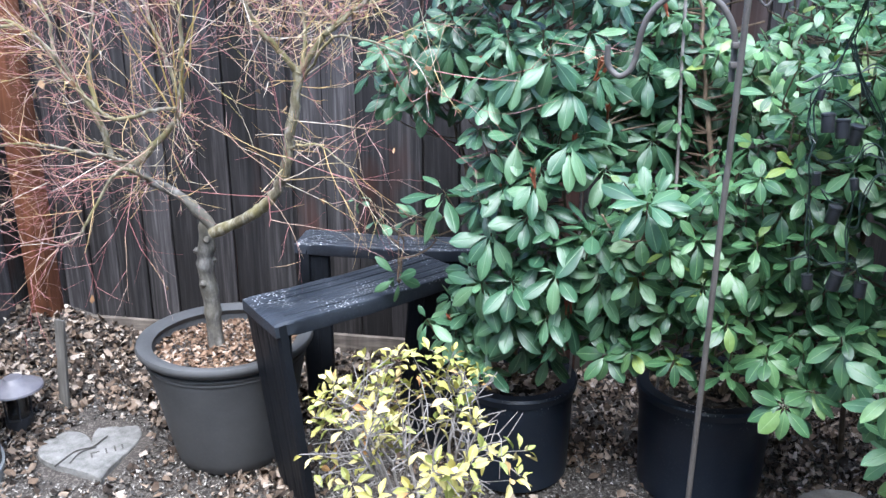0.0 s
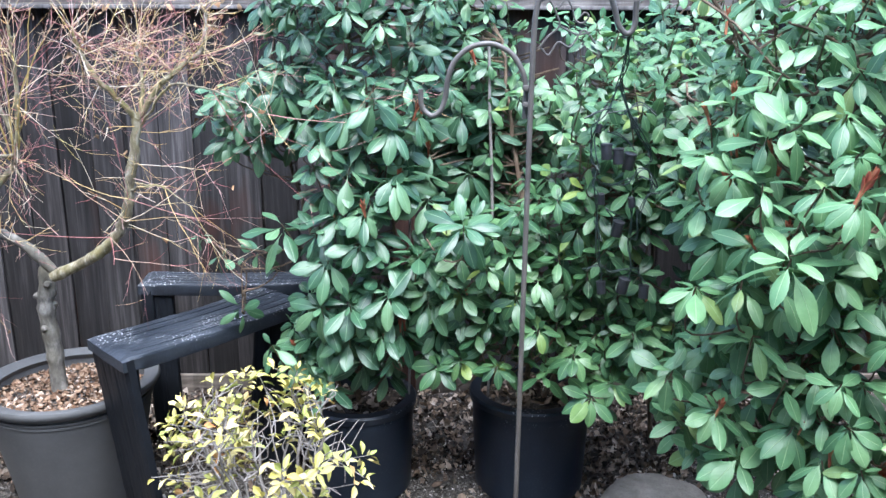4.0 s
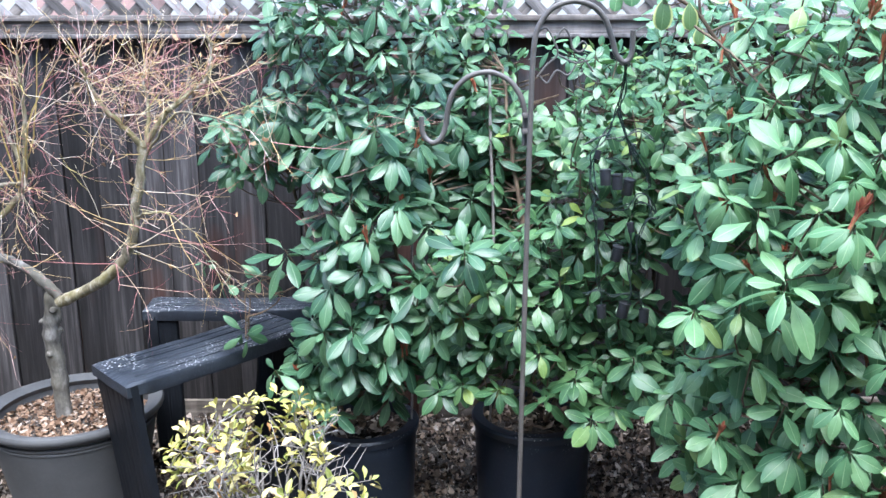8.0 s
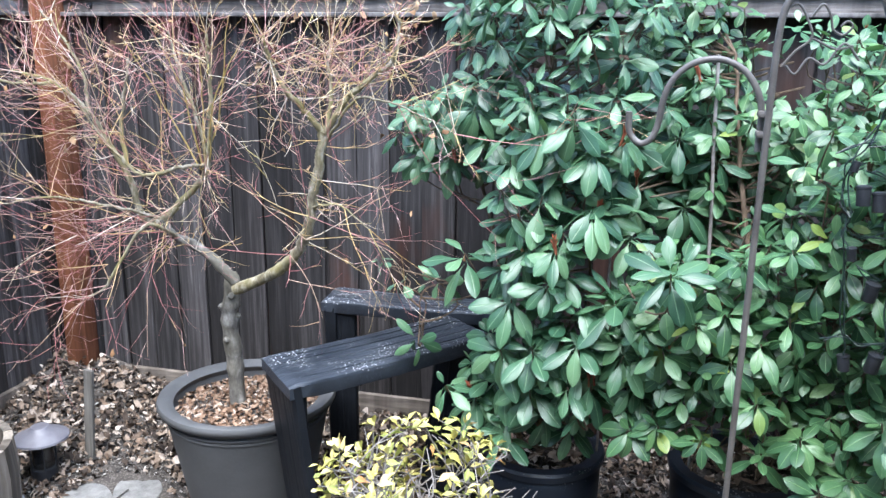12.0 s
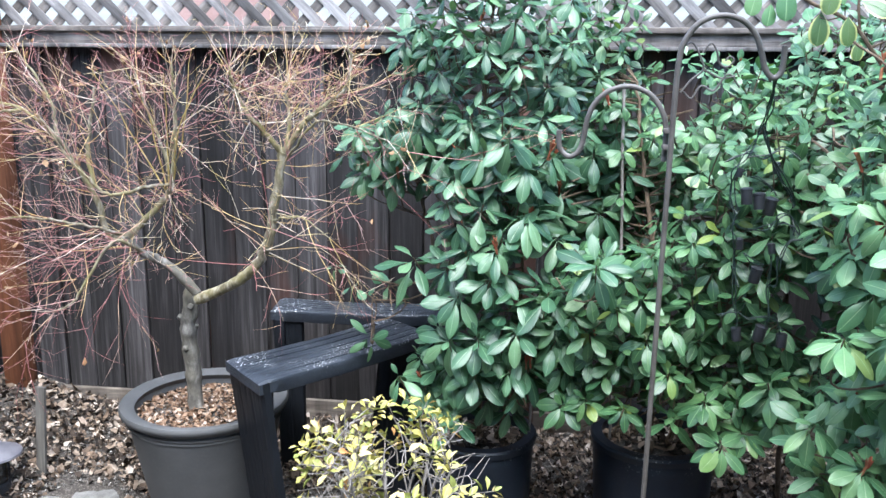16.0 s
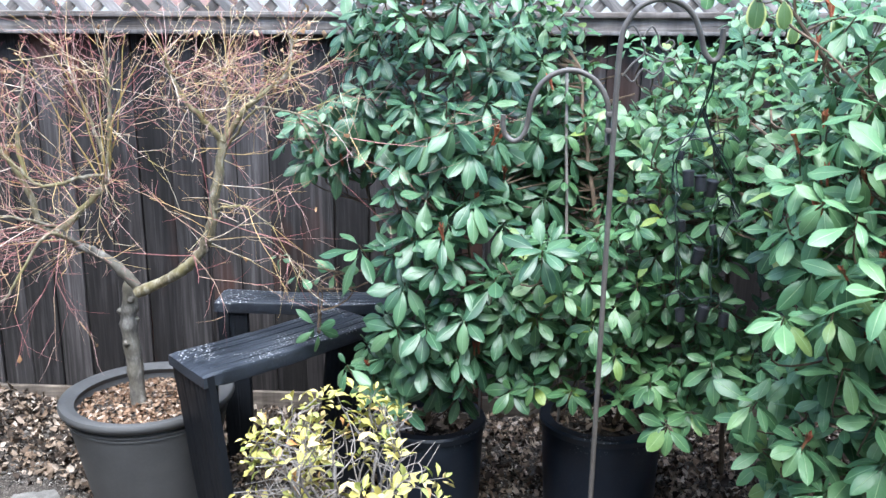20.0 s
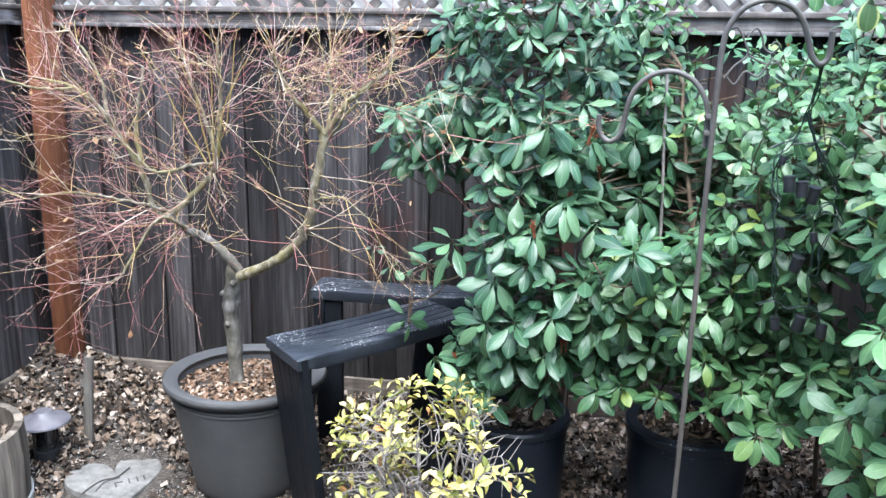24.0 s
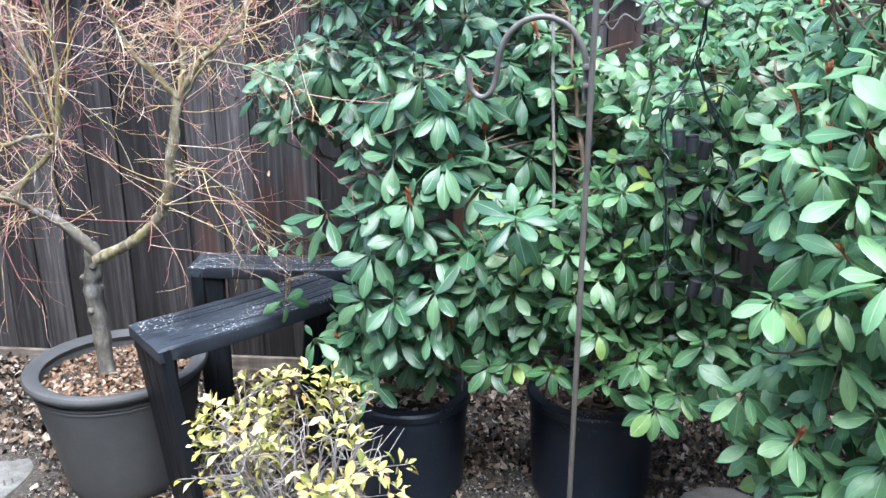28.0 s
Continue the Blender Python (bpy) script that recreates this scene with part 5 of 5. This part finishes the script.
def in_gap(p, grow=0.0):
    for a, b, rad in GAPS:
        a, b = np.array(a), np.array(b)
        k = min(max((p - a) @ (b - a) / ((b - a) @ (b - a)), 0), 1)
        if ((p - a - (b - a) * k) ** 2).sum() < (rad + grow) ** 2:
            return True
    return False


def lobe_tips(r, lobes, gap, tries, taken=(), floor=0.3, depths=(1.0, 0.96, 0.85, 0.65), facing=0.5):
    """Shoot tips over the outside of rounded masses, mostly on the open side, kept a gap apart."""
    keys = np.array([t[0] for t in taken]).reshape(-1, 3)
    L = np.array(lobes)
    kept, tips = np.empty((0, 3)), []
    share = L[:, 3] * L[:, 5]
    for i, d, depth in zip(r.choice(len(L), tries, p=share / share.sum()), r.normal(0, 1, (tries, 3)), r.choice(depths, tries)):
        d /= np.linalg.norm(d)
        if d[1] > 0.2 or d[2] < -0.75:
            continue
        p = L[i, :3] + L[i, 3:] * d * depth
        if p[1] > 3.08 or p[2] < floor or in_gap(p):
            continue
        if len(kept) and ((kept - p) ** 2).sum(1).min() < gap * gap:
            continue
        if len(keys) and ((keys - p) ** 2).sum(1).min() < 0.0055:
            continue
        deep = (((p - L[:, :3]) / L[:, 3:]) ** 2).sum(1)
        deep[i] = 9.0
        if len(deep) > 1 and deep.min() < 0.5 * depth * depth:
            continue
        kept = np.vstack([kept, p])
        nrm = d / L[i, 3:]
        nrm /= np.linalg.norm(nrm)
        axis = nrm * 0.35 + np.array([0, -facing, 0.8]) + r.normal(0, 0.26, 3)
        tips.append((p, axis / np.linalg.norm(axis)))
    return tips


def leafy_shrub(name, label, base, stems, tips, mat, forms, size, seed, leaves=(6, 10), near=300, spread=(45, 105), droop=0.25, buds=0.1, bud_size=1.0, loose=0.25, small=0.0):
    """Stems from the ground or pot, thin branches to each tip, a whorl of leaves there, and some red buds."""
    r = np.random.default_rng(seed)
    s = thing(name, base, label, "shrub")
    for st in stems:
        line = spline(st, 24)
        thick = (0.009, 0.004) if st[0][2] < 0.5 else (0.0028, 0.0016)
        part("stem", Shape().tube(wobble(line, 0.0025 if st[0][2] < 0.5 else 0.0008, seed), np.linspace(*thick, 24), 8), M_STEM, s)
    nodes = np.concatenate([spline(st, 40)[6:] for st in stems])
    br = Shape()
    frames = []
    spike = Shape().tube([(0, 0, -0.01), (0, 0, 0.01), (0.001, 0, 0.024)], [0.0022, 0.002, 0.001], 6)
    lance = leaf_form(0.3, -0.12, 0.5, 0.0, 0.7, 0.8, 5)
    for q in range(5):
        m = leaf_frame(np.array((0, 0, 0.002 + 0.004 * q)), np.array((math.cos(q * 2.4) * 0.42, math.sin(q * 2.4) * 0.42, 1.0)), np.array((-math.cos(q * 2.4), -math.sin(q * 2.4), 0.3)), 0.026 - 0.002 * q)
        spike.add(lance[0] @ m[:3, :3].T + m[:3, 3], lance[1])
    bud_mesh = spike.mesh("bud", M_BUD)
    for k, tip in enumerate(tips):
        p, axis = tip[0], tip[1]
        big = tip[2] if len(tip) > 2 else 1.0
        count = tip[3] if len(tip) > 3 else int(r.integers(*leaves))
        q = p - axis * 0.12
        cost = ((nodes - q) ** 2).sum(1) + 0.6 * np.maximum(nodes[:, 2] - q[2] + 0.05, 0)
        root = nodes[int(np.argmin(cost))]
        if np.linalg.norm(root - p) > 0.3:
            root = p + (root - p) * (0.2 / np.linalg.norm(root - p))
        mid = root * 0.45 + q * 0.55 + np.array([0, 0, -0.02]) + r.normal(0, 0.012, 3)
        if not in_gap(mid):
            br.tube(spline([root, mid, q, p], 9), np.linspace(0.003, 0.0017, 9), 5, cap=False)
        rise = min(max((p[2] - 1.1) / 0.3, 0.0), 1.0)
        sag = droop * (1 - 0.4 * rise)
        big *= r.uniform(0.8, 1.14) * (1.0 - small * min(max((p[2] - 1.1) / 0.35, 0.0), 1.0))
        if r.uniform() < loose + (0.35 if p[2] > 1.3 else 0.0):
            frames += rosette(r, p, axis + r.normal(0, 0.25, 3), count, size * big * 1.05, (spread[0] - 35, spread[1]), sag)
        else:
            frames += umbrella(r, p, axis, count, size * big, spread, sag * r.uniform(0.6, 1.4))
        # a few older leaves further down the shoot
        for _ in range(int(r.integers(0, 2))):
            back = r.uniform(0.04, 0.12)
            a = r.normal(0, 1, 3)
            a -= axis * (a @ axis)
            a /= np.linalg.norm(a) + 1e-9
            al = a + axis * 0.25 + np.array([0, 0, -0.3])
            frames.append(leaf_frame(p - axis * back, al, axis + np.array([0, 0, 0.6]), size * big * r.uniform(0.65, 1.0)))
        if r.uniform() < buds:
            for b in range(int(r.integers(1, 3))):
                ob = new("bud", bud_mesh)
                ob.parent = s
                ob.matrix_parent_inverse = s.matrix_basis.inverted()
                ob.matrix_basis = Matrix.Translation(p + r.normal(0, 0.006, 3)) @ Vector(axis + np.array([0, 0, 0.5]) + r.normal(0, 0.25, 3)).to_track_quat("Z", "Y").to_matrix().to_4x4() @ Matrix.Scale(r.uniform(0.7, 1.3) * bud_size, 4)
    tagged(part("branching", br, M_STEM, s, "thin brown branches"), kind="stuff")
    frames = np.array(frames)
    frames = frames[frames[:, 1, 3] < 3.12]
    frames = frames[[not in_gap(m[:3, 3] + m[:3, 1] * 0.5, -0.06) for m in frames]]
    order = np.argsort(frames[:, 1, 3] - 0.15 * frames[:, 2, 3])
    kind = r.integers(0, len(forms), len(frames))
    meshes = [leaf_mesh("leaf", f, mat) for f in forms]
    for i in order[:near]:
        ob = new("leaf", meshes[kind[i]])
        ob.parent = s
        ob.matrix_parent_inverse = s.matrix_basis.inverted()
        ob.matrix_basis = Matrix([list(row) for row in frames[i]])
    rest = order[near:]
    if len(rest):
        out = np.empty((len(rest), len(forms[0][0]), 3))
        for j, i in enumerate(rest):
            m = frames[i]
            out[j] = forms[kind[i]][0] @ m[:3, :3].T + m[:3, 3]
        joined("leaves", out, forms[0][1], mat, s, forms[0][2], "leaves deeper inside the shrub")
    return s, len(frames)


broad = [
    leaf_form(0.38, 0.18, 0.26, 0.42, 1.02, 0.76, 10, wave=0.10, stalk=0.13),
    leaf_form(0.35, 0.32, 0.40, 0.55, 0.98, 0.80, 10, wave=0.12, stalk=0.14),
    leaf_form(0.40, 0.10, 0.20, 0.30, 1.06, 0.76, 10, wave=0.12, twist=0.25, stalk=0.12),
    leaf_form(0.33, 0.42, 0.34, 0.60, 1.0, 0.78, 10, wave=0.10, twist=-0.25, stalk=0.13),
]
slim = [
    leaf_form(0.44, 0.18, 0.26, 0.30, 0.95, 0.80, 10, wave=0.08, stalk=0.11),
    leaf_form(0.40, 0.32, 0.34, 0.32, 0.95, 0.84, 10, wave=0.10, stalk=0.12),
    leaf_form(0.47, 0.08, 0.18, 0.18, 0.92, 0.78, 10, wave=0.10, twist=0.35, stalk=0.10),
    leaf_form(0.41, 0.44, 0.30, 0.38, 0.95, 0.84, 10, wave=0.08, twist=-0.35, stalk=0.11),
]
long = [
    leaf_form(0.41, 0.22, 0.28, 0.38, 0.92, 0.80, 10, wave=0.10, stalk=0.12),
    leaf_form(0.38, 0.36, 0.38, 0.45, 0.90, 0.84, 10, wave=0.10, stalk=0.13),
    leaf_form(0.44, 0.10, 0.22, 0.26, 0.95, 0.78, 10, wave=0.12, twist=0.3, stalk=0.11),
    leaf_form(0.37, 0.46, 0.34, 0.48, 0.90, 0.80, 10, wave=0.10, twist=-0.3, stalk=0.12),
]


def V(*a):
    return np.array(a, float)


ra = np.random.default_rng(101)
tips_a = [(V(x, y, z), V(dx, dy, dz), b, n) for x, y, z, dx, dy, dz, b, n in KEYS_A]
tips_a += lobe_tips(ra, LOBES_A, 0.088, 9000, tips_a, 0.46, (1.0, 0.95, 0.86))
tips_a += lobe_tips(ra, LOBES_A[4:9], 0.07, 6000, tips_a, 1.12, (1.0, 0.9, 0.75))
tips_a += lobe_tips(ra, LOBES_A, 0.095, 5000, (), 0.52, (0.66, 0.5, 0.35), 0.3)
leafy_shrub("laurel_shrub", "tall dark green glossy broad-leaved shrub growing in a black pot", (0.735, 2.585, soil2), [[(0.73, 2.58, soil2 - 0.02), (0.75, 2.52, 0.8), (0.74, 2.48, 1.3), (0.77, 2.52, 1.85)], [(0.78, 2.58, soil2 - 0.02), (0.86, 2.46, 0.6), (0.86, 2.4, 1.0)], [(0.68, 2.6, soil2 - 0.02), (0.6, 2.64, 0.8), (0.48, 2.7, 1.2)], [(0.62, 2.44, 0.84), (0.5, 2.42, 0.83), (0.43, 2.415, 0.80), (0.421, 2.41, 0.72), (0.418, 2.405, 0.655)], [(0.5, 2.42, 0.83), (0.40, 2.43, 0.845), (0.32, 2.44, 0.86)]], tips_a, M_LAUREL, broad, 0.094, 5, (8, 11), 300, (82, 108), 0.22, 0.14, 1.2, 0.2, 0.22)

rb = np.random.default_rng(102)
tips_b = [(V(x, y, z), V(dx, dy, dz), b, n) for x, y, z, dx, dy, dz, b, n in KEYS_B]
tips_b += lobe_tips(rb, LOBES_B, 0.062, 12000, tips_b, 0.545, (1.0, 0.96, 0.9))
tips_b += lobe_tips(rb, LOBES_B, 0.075, 6000, (), 0.55, (0.7, 0.55, 0.4), 0.3)
leafy_shrub("photinia_shrub", "bright green glossy leafy shrub growing in a black pot", (1.287, 2.605, soil3), [[(1.28, 2.6, soil3 - 0.02), (1.26, 2.5, 0.8), (1.2, 2.58, 1.2), (1.18, 2.63, 1.42)], [(1.32, 2.6, soil3 - 0.02), (1.44, 2.45, 0.7), (1.48, 2.45, 1.15), (1.5, 2.52, 1.36)]], tips_b, M_PHOTINIA, slim, 0.067, 6, (5, 9), 300, (70, 104), 0.2, 0.02, 0.8, 0.45, 0.15)

rc = np.random.default_rng(103)
tips_c = [(V(x, y, z), V(dx, dy, dz), b, n) for x, y, z, dx, dy, dz, b, n in KEYS_C]
tips_c += lobe_tips(rc, LOBES_C, 0.074, 11000, tips_c, 0.34, (1.0, 0.97, 0.92))
tips_c += lobe_tips(rc, LOBES_C, 0.095, 5000, (), 0.34, (0.7, 0.55, 0.4), 0.3)
leafy_shrub("photinia_shrub", "large spreading shrub with long green leaves and red bud spikes", (2.0, 2.03, -0.06), [[(2.0, 2.03, -0.08), (1.95, 1.98, 0.6), (1.9, 1.92, 1.2), (1.95, 1.98, 1.7)], [(1.98, 2.0, -0.08), (1.85, 1.88, 0.5), (1.77, 1.78, 0.9), (1.8, 1.72, 1.15)], [(1.53, 1.9, 1.52), (1.60, 1.85, 1.46), (1.665, 1.8, 1.38), (1.74, 1.78, 1.33)], [(1.68, 1.8, 1.47), (1.77, 1.77, 1.43), (1.84, 1.76, 1.35)], [(1.88, 1.62, 1.18), (1.80, 1.6, 1.10), (1.72, 1.58, 1.07), (1.62, 1.54, 1.06)]], tips_c, M_SPREADING, long, 0.08, 7, (6, 10), 300, (76, 108), 0.3, 0.22, 1.3, 0.4, 0.15)

rd = np.random.default_rng(104)
tips_d = lobe_tips(rd, LOBES_D, 0.058, 9000)
leafy_shrub("hedge_shrub", "dense green shrub filling the space along the fence", (1.95, 2.8, 0.01), [[(1.75, 2.8, 0.0), (1.7, 2.8, 0.9), (1.65, 2.8, 1.3)], [(2.25, 2.72, 0.0), (2.25, 2.7, 0.9), (2.3, 2.66, 1.5)]], tips_d, M_HEDGE, slim, 0.062, 8, (6, 9), 250, (70, 106), 0.2, 0.03, 1.0, 0.5, 0.1)


# ---- yellow shrub ----
def yellow_shrub():
    r = np.random.default_rng(31)
    base = V(0.585, 1.92, soil4)
    s = thing("yellow_shrub", tuple(base), "small twiggy shrub with yellow-green autumn leaves", "shrub")
    tw = Shape()
    frames = []
    centre, radii = V(0.568, 1.9, 0.43), V(0.25, 0.22, 0.245)
    tips = []
    while len(tips) < 155:
        d = r.normal(0, 1, 3)
        d /= np.linalg.norm(d)
        if d[2] < -0.45:
            continue
        p = centre + radii * d * r.choice([1.0, 0.93, 0.75, 0.5], p=[0.5, 0.25, 0.15, 0.1]) * r.uniform(0.93, 1.05)
        if all(((p - q) ** 2).sum() > 0.0014 for q in tips):
            tips.append(p)
    heads = np.array(tips)[r.choice(len(tips), 54, replace=False)]
    limbs = []
    for i in range(13):
        a = i * 2.4
        end = centre + radii * V(math.cos(a) * 0.6, math.sin(a) * 0.6, 0.1 + 0.45 * r.uniform())
        line = wobble(spline([base + V(math.cos(a), math.sin(a), 0) * 0.025, base * 0.5 + end * 0.5 + V(0, 0, -0.03), end], 12), 0.004, i)
        tw.tube(line, np.linspace(0.0075 if i % 3 == 0 else 0.0045, 0.0026, 12), 6)
        limbs.append(line[3:])
    nodes = np.concatenate(limbs)
    for p in tips:
        cost = ((nodes - p) ** 2).sum(1) + 0.3 * np.maximum(nodes[:, 2] - p[2], 0)
        root = nodes[int(np.argmin(cost))]
        mid = root * 0.5 + p * 0.5 + r.normal(0, 0.018, 3)
        line = spline([root, mid, p], 7)
        tw.tube(line, np.linspace(0.002, 0.001, 7), 5, cap=False)
        if r.uniform() < 0.6:
            side = line[4] + r.normal(0, 0.03, 3) + V(0, 0, 0.02)
            tw.tube(spline([line[3], side], 3), [0.0014, 0.0011, 0.0007], 4, cap=False)
        axis = (p - centre) / radii
        axis = axis / (np.linalg.norm(axis) + 1e-6) + V(0, 0, 0.6) + r.normal(0, 0.25, 3)
        close = np.sqrt(((heads - p) ** 2).sum(1)).min() < 0.055
        n = int(r.integers(6, 10)) if close and p[2] > 0.33 else int(r.choice([0, 0, 0, 1]))
        if n:
            frames.extend(rosette(r, p, axis, n, 0.039, (30, 100), 0.0))
    tagged(part("twig_mass", tw, M_YELLOW_TWIG, s, "pale grey bare twigs"), kind="stuff")
    frames = np.array(frames)
    forms = [leaf_form(0.40, 0.15, 0.6, 0.1, 0.9, 0.95, 7, 0.3), leaf_form(0.34, 0.35, 0.7, 0.1, 0.85, 1.0, 7, 0.3), leaf_form(0.46, -0.12, 0.6, 0.1, 0.9, 0.95, 7, 0.35, 0.4)]
    meshes = [leaf_mesh("leaf", f, M_YELLOW) for f in forms]
    order = np.argsort(frames[:, 1, 3])
    kind = r.integers(0, 3, len(frames))
    for i in order[:300]:
        ob = new("leaf", meshes[kind[i]])
        ob.parent = s
        ob.matrix_parent_inverse = s.matrix_basis.inverted()
        ob.matrix_basis = Matrix([list(row) for row in frames[i]])
    rest = order[300:]
    if len(rest):
        out = np.stack([forms[kind[i]][0] @ frames[i][:3, :3].T + frames[i][:3, 3] for i in rest])
        joined("leaves", out, forms[0][1], M_YELLOW, s, forms[0][2], "yellow-green leaves at the back of the shrub")


yellow_shrub()


# ---- small extras in the shrubs ----
cane = part("plant_cane", Shape().tube(spline([(1.15, 2.56, 0.26), (1.152, 2.55, 0.91), (1.14, 2.54, 1.2), (1.133, 2.53, 1.42)], 20), 0.0045, 8), M_SHRUB_TWIG)
tagged(cane, "thin pale cane standing in the black pot among leaves", "plant cane")
cane = part("plant_cane", Shape().tube(spline([(0.895, 2.585, 0.27), (0.9, 2.57, 0.45), (0.905, 2.56, 1.0)], 12), 0.004, 8), M_SHRUB_TWIG)
tagged(cane, "thin grey cane standing in the dark shrub's pot", "plant cane")


def variegated_sprig():
    s = thing("variegated_sprig", (1.62, 1.96, 1.6), "drooping branch with cream-edged green leaves", "branch")
    runs = [
        ([(1.40, 1.96, 1.66), (1.441, 1.95, 1.607), (1.518, 1.95, 1.572), (1.555, 1.95, 1.543), (1.581, 1.95, 1.509), (1.612, 1.95, 1.47), (1.67, 1.96, 1.40)], 0.0036, 0.0048),
        ([(1.56, 1.96, 1.68), (1.548, 1.95, 1.61), (1.556, 1.95, 1.545)], 0.0022, 0.0032),
        ([(1.581, 1.95, 1.509), (1.63, 1.95, 1.53), (1.70, 1.95, 1.545)], 0.0028, 0.0016),
        ([(1.518, 1.95, 1.572), (1.49, 1.945, 1.565), (1.47, 1.94, 1.57)], 0.0018, 0.0012),
    ]
    for pts, r0, r1 in runs:
        part("branch", Shape().tube(spline(pts, 24), np.linspace(r0, r1, 24), 7), M_STEM, s)
    form = leaf_form(0.62, 0.15, 0.2, 0.2, 0.8, 0.55, 10, 0.05)
    edged, green = leaf_mesh("leaf", form, M_VARIEGATED), leaf_mesh("leaf", form, M_SPREADING)
    rows = [
        ((1.475, 1.945, 1.585), (-0.05, -0.25, -1.0), 0.075, 1),
        ((1.528, 1.945, 1.575), (0.12, -0.2, -1.0), 0.065, 1),
        ((1.500, 1.945, 1.64), (-0.25, -0.3, -0.9), 0.07, 1),
        ((1.548, 1.945, 1.605), (0.75, -0.4, -0.35), 0.07, 1),
        ((1.556, 1.945, 1.525), (-0.1, -0.3, -1.0), 0.045, 1),
        ((1.403, 1.955, 1.635), (0.05, -0.3, -1.0), 0.075, 0),
        ((1.345, 1.955, 1.63), (-0.2, -0.3, -1.0), 0.06, 0),
        ((1.375, 1.955, 1.60), (-0.1, -0.3, -1.0), 0.05, 0),
        ((1.63, 1.945, 1.535), (0.4, -0.4, -0.8), 0.06, 1),
    ]
    for at, d, size, rim in rows:
        ob = new("leaf", edged if rim else green)
        ob.parent = s
        ob.matrix_parent_inverse = s.matrix_basis.inverted()
        ob.matrix_basis = Matrix([list(row) for row in leaf_frame(np.array(at), np.array(d, float), np.array((0.2, -1.0, 0.45)), size)])


variegated_sprig()
